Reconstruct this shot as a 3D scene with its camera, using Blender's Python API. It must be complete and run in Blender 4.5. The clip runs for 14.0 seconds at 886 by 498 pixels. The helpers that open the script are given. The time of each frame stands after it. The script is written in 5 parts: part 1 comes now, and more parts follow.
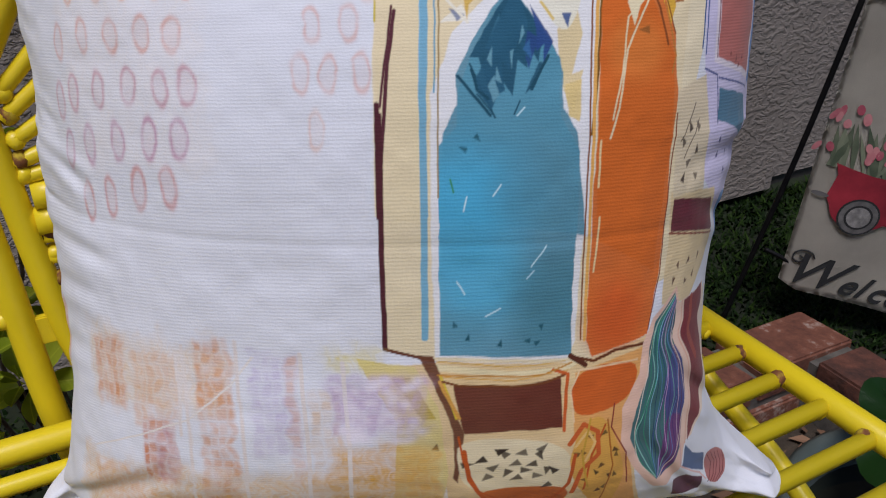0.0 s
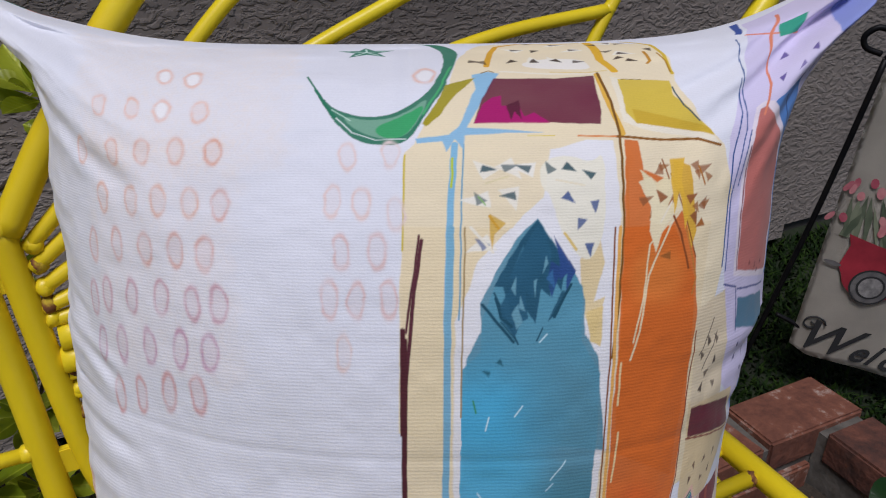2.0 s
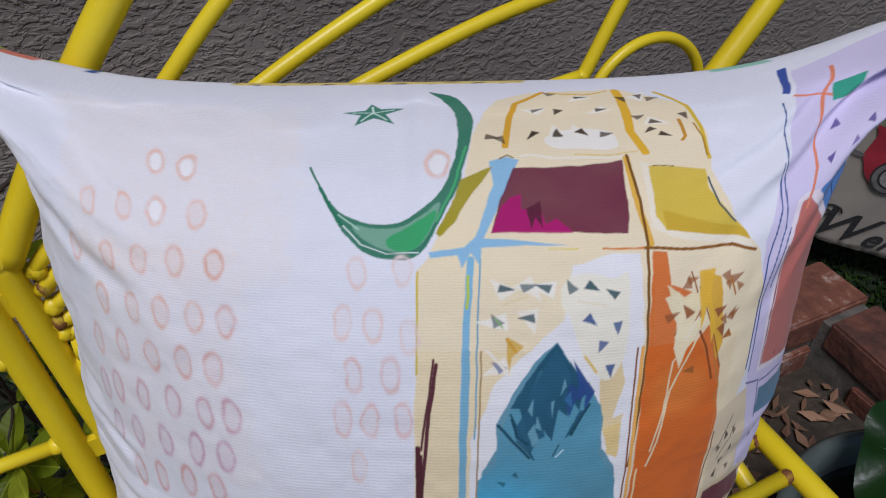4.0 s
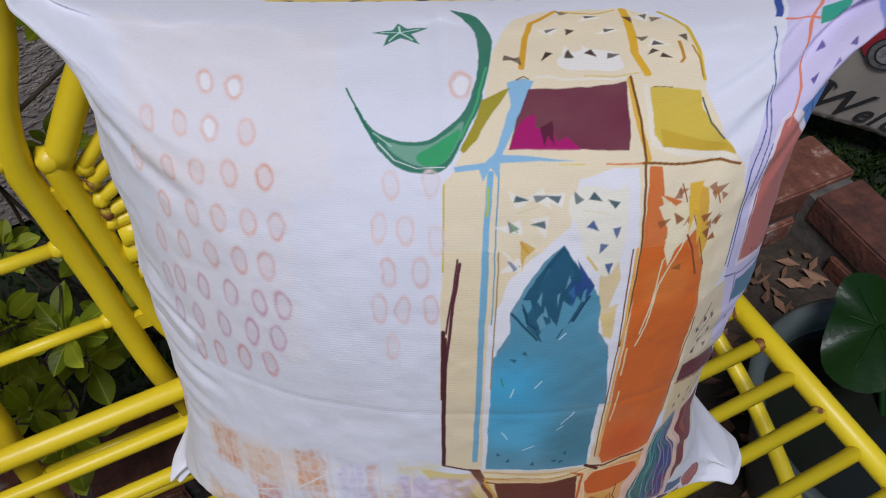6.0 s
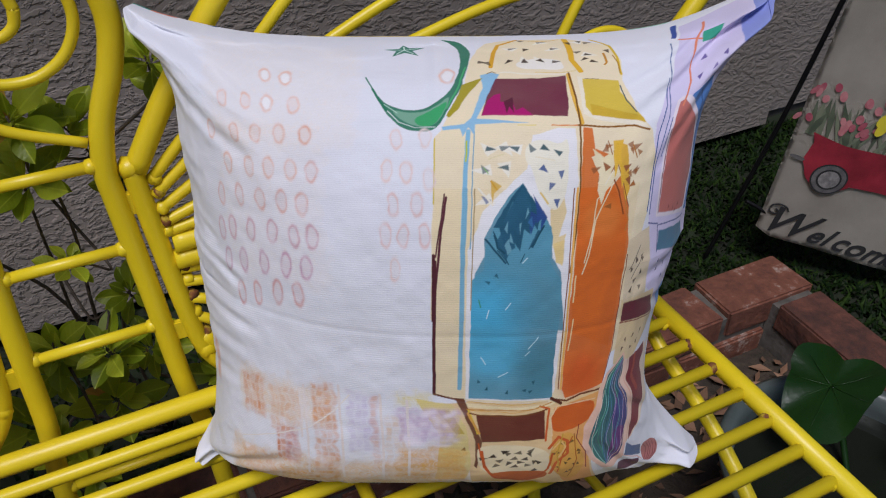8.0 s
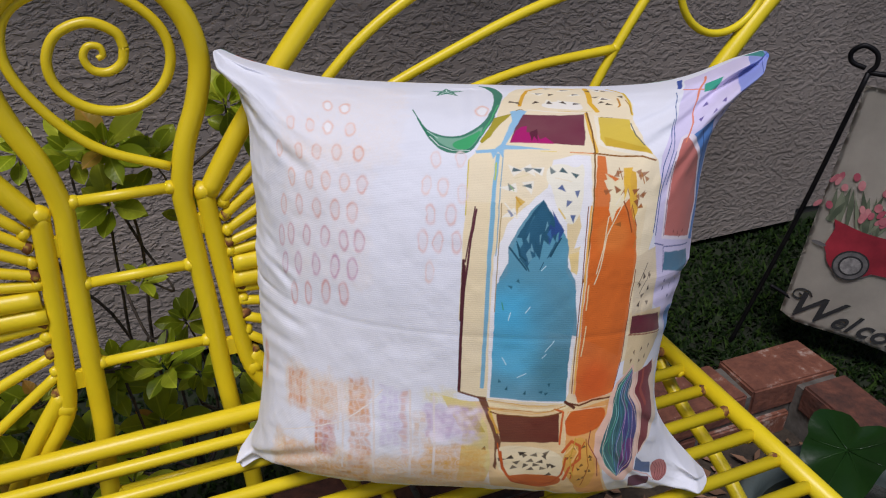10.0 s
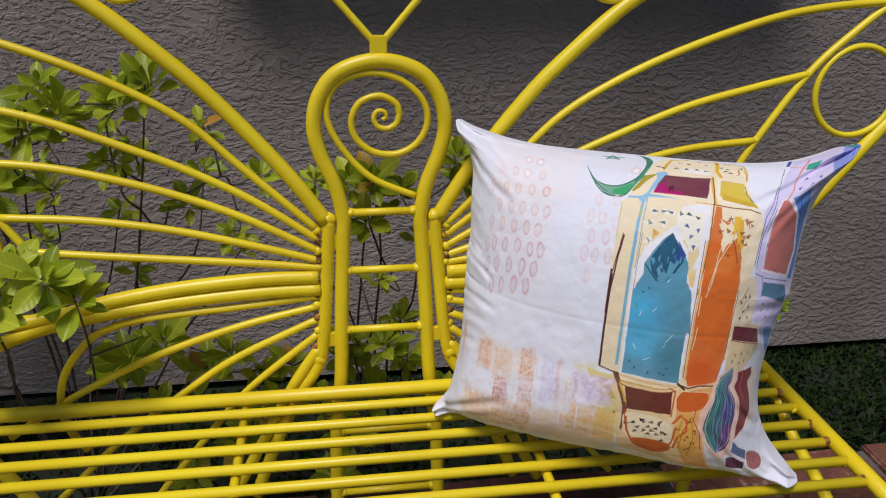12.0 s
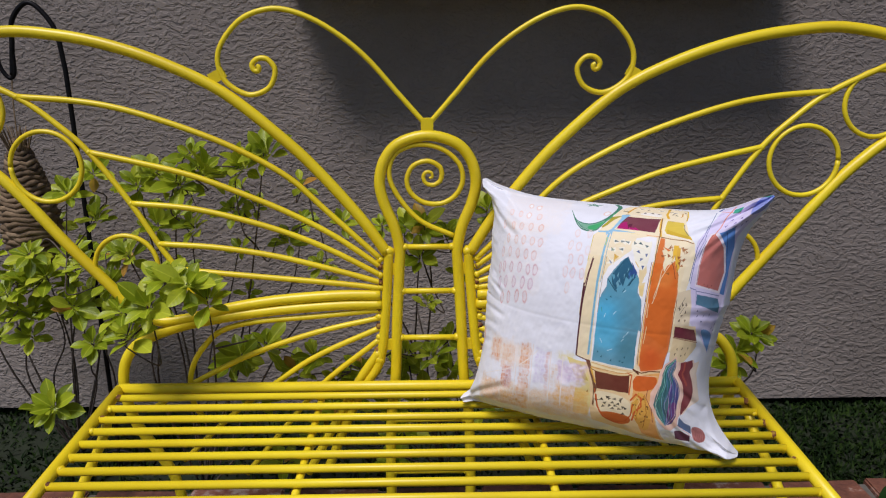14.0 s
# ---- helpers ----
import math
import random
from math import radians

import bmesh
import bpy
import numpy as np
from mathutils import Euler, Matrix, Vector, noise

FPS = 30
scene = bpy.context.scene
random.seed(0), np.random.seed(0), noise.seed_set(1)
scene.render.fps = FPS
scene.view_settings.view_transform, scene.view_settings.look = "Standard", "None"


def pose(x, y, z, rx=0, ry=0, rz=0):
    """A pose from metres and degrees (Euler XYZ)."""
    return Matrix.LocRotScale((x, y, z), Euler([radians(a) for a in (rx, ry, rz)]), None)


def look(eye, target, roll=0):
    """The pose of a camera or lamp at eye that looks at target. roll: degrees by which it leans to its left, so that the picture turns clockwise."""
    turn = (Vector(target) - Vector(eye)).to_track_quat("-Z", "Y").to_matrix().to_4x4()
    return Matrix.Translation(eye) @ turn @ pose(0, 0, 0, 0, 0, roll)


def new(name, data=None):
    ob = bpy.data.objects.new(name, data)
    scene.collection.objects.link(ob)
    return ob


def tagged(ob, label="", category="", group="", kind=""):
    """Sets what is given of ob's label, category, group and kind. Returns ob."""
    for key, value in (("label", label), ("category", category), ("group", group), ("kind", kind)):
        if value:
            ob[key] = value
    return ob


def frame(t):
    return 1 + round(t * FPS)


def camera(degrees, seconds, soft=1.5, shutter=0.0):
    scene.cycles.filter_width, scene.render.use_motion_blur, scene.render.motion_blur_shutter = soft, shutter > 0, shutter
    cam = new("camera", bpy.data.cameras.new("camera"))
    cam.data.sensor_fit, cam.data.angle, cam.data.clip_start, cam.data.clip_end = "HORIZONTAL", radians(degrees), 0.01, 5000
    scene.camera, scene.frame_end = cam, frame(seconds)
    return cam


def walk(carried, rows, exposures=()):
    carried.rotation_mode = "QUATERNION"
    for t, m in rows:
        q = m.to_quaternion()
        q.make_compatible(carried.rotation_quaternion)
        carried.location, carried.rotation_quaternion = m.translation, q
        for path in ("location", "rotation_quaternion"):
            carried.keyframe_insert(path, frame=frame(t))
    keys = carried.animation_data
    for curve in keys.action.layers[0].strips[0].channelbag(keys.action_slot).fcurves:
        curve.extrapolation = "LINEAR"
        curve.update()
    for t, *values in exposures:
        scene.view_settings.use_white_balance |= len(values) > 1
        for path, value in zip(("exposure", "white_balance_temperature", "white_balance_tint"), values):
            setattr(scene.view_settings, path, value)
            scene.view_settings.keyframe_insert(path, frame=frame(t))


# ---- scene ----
cam = camera(59.4, 14.0, soft=1.1)
PATH = [
    (0, (0.115, -0.488, 0.82), (0.924, 1.08, -0.123), -0.6),
    (0.5, (0.117, -0.479, 0.84), (0.932, 1.106, -0.067), -0.6),
    (1, (0.119, -0.47, 0.862), (0.933, 1.128, -0.025), -0.3),
    (1.5, (0.12, -0.461, 0.885), (0.927, 1.136, -0.007), -0.1),
    (2, (0.126, -0.452, 0.909), (0.918, 1.13, -0.023), 0.1),
    (2.5, (0.133, -0.438, 0.932), (0.901, 1.111, -0.073), 0.1),
    (4.8, (0.172, -0.342, 1.033), (0.745, 0.858, -0.461), -1.1),
    (5, (0.172, -0.339, 1.035), (0.729, 0.824, -0.494), -1.1),
    (5.5, (0.162, -0.352, 1.042), (0.695, 0.743, -0.544), -0.6),
    (6, (0.144, -0.38, 1.06), (0.688, 0.725, -0.515), -0.2),
    (6.5, (0.116, -0.427, 1.064), (0.7, 0.762, -0.435), 0.1),
    (7, (0.089, -0.477, 1.056), (0.718, 0.806, -0.344), 0.1),
    (7.2, (0.083, -0.494, 1.053), (0.728, 0.823, -0.307), 0.1),
    (9.3, (0.024, -0.638, 1.028), (0.754, 0.885, -0.044), 0.4),
    (9.5, (0.02, -0.643, 1.026), (0.743, 0.898, -0.023), 0.5),
    (10, (0.021, -0.657, 1.027), (0.699, 0.934, 0.024), 0.9),
    (10.5, (0.006, -0.7, 1.035), (0.599, 0.953, 0.077), 1.0),
    (11, (-0.023, -0.773, 1.051), (0.461, 0.942, 0.144), 1.1),
    (11.5, (-0.048, -0.865, 1.066), (0.323, 0.907, 0.217), 1.1),
    (12, (-0.064, -0.937, 1.079), (0.208, 0.878, 0.285), 0.9),
    (12.5, (-0.054, -0.995, 1.091), (0.131, 0.856, 0.357), 0.7),
    (13, (-0.02, -1.105, 1.107), (0.094, 0.773, 0.429), 0.4),
    (13.5, (0.001, -1.218, 1.117), (0.063, 0.68, 0.49), 0.1),
    (14, (0.006, -1.302, 1.117), (0.035, 0.61, 0.529), -0.3),
]
walk(cam, [(t, look(eye, target, roll)) for t, eye, target, roll in PATH],
     exposures=[(0, -0.25, 6200, 14), (2.5, -0.28, 6140, 14), (5, -0.41, 5980, 14), (7, -0.37, 6080, 14), (9.5, -0.19, 6260, 15), (12, -0.07, 6350, 15), (14, 0.04, 6350, 15)])

# ---- world and light ----
world = bpy.data.worlds.new("sky")
scene.world = world
world.use_nodes = True
wn = world.node_tree.nodes
sky = wn.new("ShaderNodeTexSky")
sky.sky_type = "NISHITA"
sky.sun_disc = False
sky.sun_elevation, sky.sun_rotation = radians(65), radians(216)
world.node_tree.links.new(sky.outputs[0], wn["Background"].inputs[0])
wn["Background"].inputs[1].default_value = 0.062
sun_data = bpy.data.lights.new("sun", "SUN")
sun_data.energy, sun_data.angle, sun_data.color = 2.85, radians(20), (1.0, 0.975, 0.985)
sun = new("sun", sun_data)
sun.matrix_world = look((-1.7, -2.3, 6.2), (0, 0, 0.5))


# ---- materials ----
def material(name, color, rough=0.6, metal=0.0):
    m = bpy.data.materials.new(name)
    m.use_nodes = True
    b = m.node_tree.nodes["Principled BSDF"]
    b.inputs["Base Color"].default_value = (*color, 1)
    b.inputs["Roughness"].default_value = rough
    b.inputs["Metallic"].default_value = metal
    return m


def node(m, kind, **values):
    n = m.node_tree.nodes.new(kind)
    for key, value in values.items():
        n.inputs[key.replace("_", " ")].default_value = value
    return n


def link(m, a, b):
    m.node_tree.links.new(a, b)


def shader(m):
    return m.node_tree.nodes["Principled BSDF"]


def noisy(m, stops, scale=8.0, detail=6.0, rough=0.6, bump=0.0, bump_scale=60.0, distance=0.004, mix_scale=None, island=False):
    """Colour from noise at two scales, and a fine relief."""
    tc = node(m, "ShaderNodeTexCoord")
    n1 = node(m, "ShaderNodeTexNoise", Scale=scale, Detail=detail, Roughness=rough)
    link(m, tc.outputs["Object"], n1.inputs["Vector"])
    ramp = node(m, "ShaderNodeValToRGB")
    while len(ramp.color_ramp.elements) < len(stops):
        ramp.color_ramp.elements.new(0.5)
    for el, (pos, col) in zip(ramp.color_ramp.elements, stops):
        el.position, el.color = pos, (*col, 1)
    value = n1.outputs["Fac"]
    if island:
        info = node(m, "ShaderNodeObjectInfo")
        geo = node(m, "ShaderNodeNewGeometry")
        add = node(m, "ShaderNodeMath")
        add.operation = "ADD"
        link(m, info.outputs["Random"], add.inputs[0])
        link(m, geo.outputs["Random Per Island"], add.inputs[1])
        frac = node(m, "ShaderNodeMath")
        frac.operation = "FRACT"
        link(m, add.outputs[0], frac.inputs[0])
        mix = node(m, "ShaderNodeMix")
        mix.inputs[0].default_value = island
        link(m, value, mix.inputs[2])
        link(m, frac.outputs[0], mix.inputs[3])
        value = mix.outputs[0]
    link(m, value, ramp.inputs[0])
    link(m, ramp.outputs[0], shader(m).inputs["Base Color"])
    if bump:
        n2 = node(m, "ShaderNodeTexNoise", Scale=bump_scale, Detail=5.0)
        link(m, tc.outputs["Object"], n2.inputs["Vector"])
        bm_ = node(m, "ShaderNodeBump", Strength=bump, Distance=distance)
        link(m, n2.outputs["Fac"], bm_.inputs["Height"])
        link(m, bm_.outputs[0], shader(m).inputs["Normal"])
    return m


def yellow_paint():
    m = material("yellow_paint", (0.78, 0.6, 0.02), 0.38)
    tc = node(m, "ShaderNodeTexCoord")
    big = node(m, "ShaderNodeTexNoise", Scale=6.0, Detail=4.0)
    small = node(m, "ShaderNodeTexNoise", Scale=55.0, Detail=6.0, Roughness=0.7)
    for n in (big, small):
        link(m, tc.outputs["Object"], n.inputs["Vector"])
    tone = node(m, "ShaderNodeValToRGB")
    tone.color_ramp.elements[0].position, tone.color_ramp.elements[0].color = 0.3, (0.74, 0.542, 0.008, 1)
    tone.color_ramp.elements[1].position, tone.color_ramp.elements[1].color = 0.68, (0.87, 0.682, 0.014, 1)
    link(m, big.outputs["Fac"], tone.inputs[0])
    chip = node(m, "ShaderNodeValToRGB")
    chip.color_ramp.elements[0].position, chip.color_ramp.elements[0].color = 0.735, (0, 0, 0, 1)
    chip.color_ramp.elements[1].position, chip.color_ramp.elements[1].color = 0.76, (1, 1, 1, 1)
    link(m, small.outputs["Fac"], chip.inputs[0])
    mix = node(m, "ShaderNodeMix")
    mix.data_type = "RGBA"
    link(m, chip.outputs[0], mix.inputs[0])
    link(m, tone.outputs[0], mix.inputs[6])
    mix.inputs[7].default_value = (0.16, 0.06, 0.02, 1)
    link(m, mix.outputs[2], shader(m).inputs["Base Color"])
    b = node(m, "ShaderNodeBump", Strength=0.25, Distance=0.0015)
    link(m, small.outputs["Fac"], b.inputs["Height"])
    link(m, b.outputs[0], shader(m).inputs["Normal"])
    return m


def stucco():
    m = material("stucco", (0.3, 0.27, 0.25), 0.92)
    tc = node(m, "ShaderNodeTexCoord")
    warp = node(m, "ShaderNodeTexNoise", Scale=14.0, Detail=3.0)
    link(m, tc.outputs["Object"], warp.inputs["Vector"])
    mixv = node(m, "ShaderNodeVectorMath")
    mixv.operation = "MULTIPLY_ADD"
    link(m, warp.outputs["Color"], mixv.inputs[0])
    mixv.inputs[1].default_value = (0.035, 0.035, 0.035)
    link(m, tc.outputs["Object"], mixv.inputs[2])
    trowel = node(m, "ShaderNodeTexNoise", Scale=85.0, Detail=3.0, Roughness=0.55)
    squash = node(m, "ShaderNodeMapping")
    squash.inputs["Scale"].default_value = (0.7, 1, 1.2)
    link(m, mixv.outputs[0], squash.inputs["Vector"])
    link(m, squash.outputs[0], trowel.inputs["Vector"])
    ridge = node(m, "ShaderNodeValToRGB")
    ridge.color_ramp.elements[0].position = 0.44
    ridge.color_ramp.elements[1].position = 0.60
    link(m, trowel.outputs["Fac"], ridge.inputs[0])
    grit = node(m, "ShaderNodeTexNoise", Scale=240.0, Detail=4.0)
    link(m, tc.outputs["Object"], grit.inputs["Vector"])
    stain = node(m, "ShaderNodeTexNoise", Scale=2.2, Detail=5.0)
    link(m, tc.outputs["Object"], stain.inputs["Vector"])
    tone = node(m, "ShaderNodeValToRGB")
    tone.color_ramp.elements[0].position, tone.color_ramp.elements[0].color = 0.3, (0.212, 0.178, 0.152, 1)
    tone.color_ramp.elements[1].position, tone.color_ramp.elements[1].color = 0.7, (0.312, 0.265, 0.228, 1)
    link(m, stain.outputs["Fac"], tone.inputs[0])
    link(m, tone.outputs[0], shader(m).inputs["Base Color"])
    b1 = node(m, "ShaderNodeBump", Strength=0.72, Distance=0.0042)
    link(m, ridge.outputs[0], b1.inputs["Height"])
    b2 = node(m, "ShaderNodeBump", Strength=0.5, Distance=0.0015)
    link(m, grit.outputs["Fac"], b2.inputs["Height"])
    link(m, b1.outputs[0], b2.inputs["Normal"])
    link(m, b2.outputs[0], shader(m).inputs["Normal"])
    return m


YELLOW = yellow_paint()
RUST = noisy(material("rust", (0.12, 0.04, 0.015), 0.85), [(0.35, (0.5, 0.36, 0.02)), (0.5, (0.2, 0.07, 0.02)), (0.7, (0.05, 0.02, 0.01))], 90.0, 5.0, bump=0.5, bump_scale=200, distance=0.002)
STUCCO = stucco()
CONCRETE = noisy(material("concrete", (0.1, 0.09, 0.08), 0.95), [(0.3, (0.03, 0.028, 0.024)), (0.7, (0.09, 0.08, 0.07))], 6.0, bump=0.4)
SOIL = noisy(material("soil", (0.06, 0.045, 0.03), 0.95), [(0.3, (0.018, 0.014, 0.010)), (0.55, (0.048, 0.035, 0.023)), (0.75, (0.095, 0.068, 0.044))], 18.0, 8.0, 0.7, bump=0.8, bump_scale=70, distance=0.01)
# lawn and grass colours near black, with the shade by wall and shrubs included
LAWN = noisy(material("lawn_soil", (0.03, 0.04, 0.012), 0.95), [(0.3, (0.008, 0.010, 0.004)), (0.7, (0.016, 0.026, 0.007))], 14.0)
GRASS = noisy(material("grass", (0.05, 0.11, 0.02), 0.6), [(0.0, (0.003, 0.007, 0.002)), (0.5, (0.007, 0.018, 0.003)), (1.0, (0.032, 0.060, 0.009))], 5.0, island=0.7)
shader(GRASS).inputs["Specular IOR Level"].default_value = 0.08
BRICK = noisy(material("brick", (0.3, 0.1, 0.06), 0.85), [(0.3, (0.040, 0.018, 0.013)), (0.47, (0.115, 0.040, 0.024)), (0.60, (0.19, 0.068, 0.038)), (0.68, (0.38, 0.29, 0.24))], 24.0, 9.0, 0.72, bump=0.7, bump_scale=90, distance=0.004, island=0.25)
MORTAR = noisy(material("mortar", (0.3, 0.28, 0.25), 0.95), [(0.3, (0.055, 0.05, 0.042)), (0.7, (0.15, 0.135, 0.115))], 30.0, bump=0.6)
BLACK = noisy(material("black_iron", (0.012, 0.012, 0.013), 0.45), [(0.3, (0.004, 0.004, 0.005)), (0.7, (0.010, 0.009, 0.009))], 40.0, bump=0.2)
BARK = noisy(material("bark", (0.09, 0.065, 0.05), 0.9), [(0.3, (0.045, 0.033, 0.026)), (0.7, (0.14, 0.11, 0.085))], 60.0, bump=0.6, bump_scale=150)
POT = noisy(material("pot_glaze", (0.09, 0.11, 0.10), 0.4), [(0.3, (0.05, 0.065, 0.06)), (0.7, (0.11, 0.13, 0.12))], 10.0, bump=0.2)
shader(BLACK).inputs["Specular IOR Level"].default_value = 0.15
WATER = material("dark_water", (0.012, 0.014, 0.01), 0.06)


def leaf_material(name, dark, mid, light, rough=0.42, vein=True):
    m = noisy(material(name, mid, rough), [(0.1, dark), (0.5, mid), (0.9, light)], 26.0, 3.0, island=0.6, bump=0.25, bump_scale=120, distance=0.002)
    b = shader(m)
    b.inputs["Specular IOR Level"].default_value = 0.3
    if vein:
        # pale midrib and side veins, along the blade's own axis
        tc = node(m, "ShaderNodeTexCoord")
        xyz = node(m, "ShaderNodeSeparateXYZ")
        link(m, tc.outputs["Object"], xyz.inputs[0])
        side = node(m, "ShaderNodeMath")
        side.operation = "ABSOLUTE"
        link(m, xyz.outputs[1], side.inputs[0])
        rib = node(m, "ShaderNodeMapRange")
        rib.inputs[1].default_value, rib.inputs[2].default_value, rib.inputs[3].default_value, rib.inputs[4].default_value = 0.0004, 0.0012, 1.0, 0.0
        link(m, side.outputs[0], rib.inputs[0])
        slant = node(m, "ShaderNodeMath")
        slant.operation = "MULTIPLY_ADD"
        slant.inputs[1].default_value = -0.9
        link(m, side.outputs[0], slant.inputs[0])
        link(m, xyz.outputs[0], slant.inputs[2])
        ripple = node(m, "ShaderNodeMath")
        ripple.operation = "MULTIPLY"
        ripple.inputs[1].default_value = 1000.0
        link(m, slant.outputs[0], ripple.inputs[0])
        wave = node(m, "ShaderNodeMath")
        wave.operation = "SINE"
        link(m, ripple.outputs[0], wave.inputs[0])
        relief = node(m, "ShaderNodeMath")
        relief.operation = "SUBTRACT"
        link(m, wave.outputs[0], relief.inputs[0])
        link(m, rib.outputs[0], relief.inputs[1])
        bump = node(m, "ShaderNodeBump", Strength=0.14, Distance=0.0006)
        link(m, relief.outputs[0], bump.inputs["Height"])
        link(m, bump.outputs[0], b.inputs["Normal"])
        pale = node(m, "ShaderNodeMix")
        pale.data_type = "RGBA"
        base = b.inputs["Base Color"].links[0].from_socket
        fac = node(m, "ShaderNodeMath")
        fac.operation = "MULTIPLY"
        fac.inputs[1].default_value = 0.5
        link(m, rib.outputs[0], fac.inputs[0])
        link(m, fac.outputs[0], pale.inputs[0])
        link(m, base, pale.inputs[6])
        pale.inputs[7].default_value = (light[0] * 1.3, light[1] * 1.3, light[2] * 1.5, 1)
        link(m, pale.outputs[2], b.inputs["Base Color"])
    out = m.node_tree.nodes["Material Output"]
    tr = node(m, "ShaderNodeBsdfTranslucent")
    tr.inputs[0].default_value = (light[0] * 1.2, light[1] * 1.3, light[2], 1)
    mix = node(m, "ShaderNodeMixShader")
    mix.inputs[0].default_value = 0.22
    link(m, b.outputs[0], mix.inputs[1])
    link(m, tr.outputs[0], mix.inputs[2])
    link(m, mix.outputs[0], out.inputs["Surface"])
    return m


LEAF = leaf_material("azalea_leaf", (0.085, 0.135, 0.005), (0.27, 0.345, 0.012), (0.50, 0.53, 0.04), 0.38)
OLD_LEAF = leaf_material("yellowed_leaf", (0.25, 0.16, 0.02), (0.42, 0.28, 0.03), (0.5, 0.22, 0.04))
TARO = leaf_material("taro_leaf", (0.009, 0.03, 0.006), (0.014, 0.048, 0.008), (0.028, 0.08, 0.014), 0.3, False)


# ---- building helpers ----
def mesh_object(name, bm, mat, smooth=True):
    me = bpy.data.meshes.new(name)
    bmesh.ops.recalc_face_normals(bm, faces=bm.faces)
    bm.to_mesh(me)
    bm.free()
    me.materials.append(mat)
    if smooth:
        me.polygons.foreach_set("use_smooth", [True] * len(me.polygons))
    return new(name, me)


def part(name, bm, mat, parent, label="", smooth=True):
    ob = mesh_object(name, bm, mat, smooth)
    ob.parent = parent
    return tagged(ob, label)


def thing(name, label, category, at=(0, 0, 0), group="", kind=""):
    ob = new(name)
    ob.empty_display_size = 0.05
    ob.location = at
    return tagged(ob, label, category, group, kind)


def smooth_line(points, per=8):
    """A smooth curve (Catmull-Rom) through control points."""
    p = [Vector(q) for q in points]
    if len(p) == 2:
        return p
    ext = [2 * p[0] - p[1]] + p + [2 * p[-1] - p[-2]]
    out = []
    for i in range(1, len(ext) - 2):
        a, b, c, d = ext[i - 1:i + 3]
        for k in range(per):
            t = k / per
            out.append(0.5 * ((2 * b) + (c - a) * t + (2 * a - 5 * b + 4 * c - d) * t * t + (3 * b - a - 3 * c + d) * t ** 3))
    return out + [p[-1]]


def sweep(bm, line, radius, sides=10, taper=None):
    """A round tube with closed ends along a line."""
    n = len(line)
    side, rings = None, []
    for i, p in enumerate(line):
        d = (line[min(i + 1, n - 1)] - line[max(i - 1, 0)]).normalized()
        if side is None:
            side = d.orthogonal().normalized()
        side = (side - d * side.dot(d)).normalized()
        up = d.cross(side)
        r = radius * (1 if taper is None else 1 + (taper - 1) * i / (n - 1))
        rings.append([bm.verts.new(p + r * (math.cos(a) * side + math.sin(a) * up)) for a in (2 * math.pi * k / sides for k in range(sides))])
    for a, b in zip(rings, rings[1:]):
        for k in range(sides):
            bm.faces.new((a[k], a[(k + 1) % sides], b[(k + 1) % sides], b[k]))
    bm.faces.new(rings[0][::-1])
    bm.faces.new(rings[-1])


def tube(name, points, radius, parent, mat=None, per=8, sides=10, label=""):
    bm = bmesh.new()
    sweep(bm, smooth_line(points, per), radius, sides)
    return part(name, bm, mat or YELLOW, parent, label)


def box(bm, x0, x1, y0, y1, z0, z1, bevel=0.0):
    v = bmesh.ops.create_cube(bm, size=1, matrix=Matrix.Translation(((x0 + x1) / 2, (y0 + y1) / 2, (z0 + z1) / 2)) @ Matrix.Diagonal((x1 - x0, y1 - y0, z1 - z0, 1)))["verts"]
    if bevel:
        edges = {e for q in v for e in q.link_edges}
        bmesh.ops.bevel(bm, geom=list(edges), offset=bevel, segments=2, affect="EDGES")


# ---- setting ----
WALL_Y = 0.72
bm = bmesh.new()
box(bm, -4.0, 1.66, WALL_Y, WALL_Y + 0.2, 0.03, 2.9)
wall = tagged(mesh_object("wall_house", bm, STUCCO, False), "grey-brown stucco house wall with trowelled ridges", "wall", kind="structure")
bm = bmesh.new()
box(bm, 1.66, 5.0, WALL_Y + 0.05, WALL_Y + 0.25, 0.03, 2.9)
tagged(mesh_object("wall_house_return", bm, STUCCO, False), "stucco wall set slightly back beside the corner", "wall", kind="structure")
bm = bmesh.new()
box(bm, -4.0, 5.0, WALL_Y + 0.06, WALL_Y + 0.24, -0.2, 0.05)
tagged(mesh_object("foundation", bm, CONCRETE, False), "dark concrete footing under the stucco", "footing", kind="structure")
# overhang out of view, added to keep skylight off the wall
bm = bmesh.new()
box(bm, -4.0, 5.0, WALL_Y - 0.55, WALL_Y + 0.3, 2.9, 3.0)
tagged(mesh_object("eave", bm, CONCRETE, False), "unseen eave added to shade the stucco wall below", "eave", kind="structure")

# ground: one sheet, the lawn strip behind the brick edging a little higher
bm = bmesh.new()
bmesh.ops.create_grid(bm, x_segments=150, y_segments=150, size=1.0)
for v in bm.verts:
    x, y = v.co.x, v.co.y
    v.co.x, v.co.y = 0.2 + 2.4 * x + 60 * x ** 7, -0.2 + 2.4 * y + 60 * y ** 7
    z = -0.045 + 0.012 * noise.noise(v.co * 3.0) + 0.006 * noise.noise(v.co * 14.0)
    v.co.z = z
tagged(mesh_object("ground", bm, SOIL), "dark damp soil strewn with dry leaf bits", "ground", kind="structure")
bm = bmesh.new()
bmesh.ops.create_grid(bm, x_segments=160, y_segments=20, size=1.0)
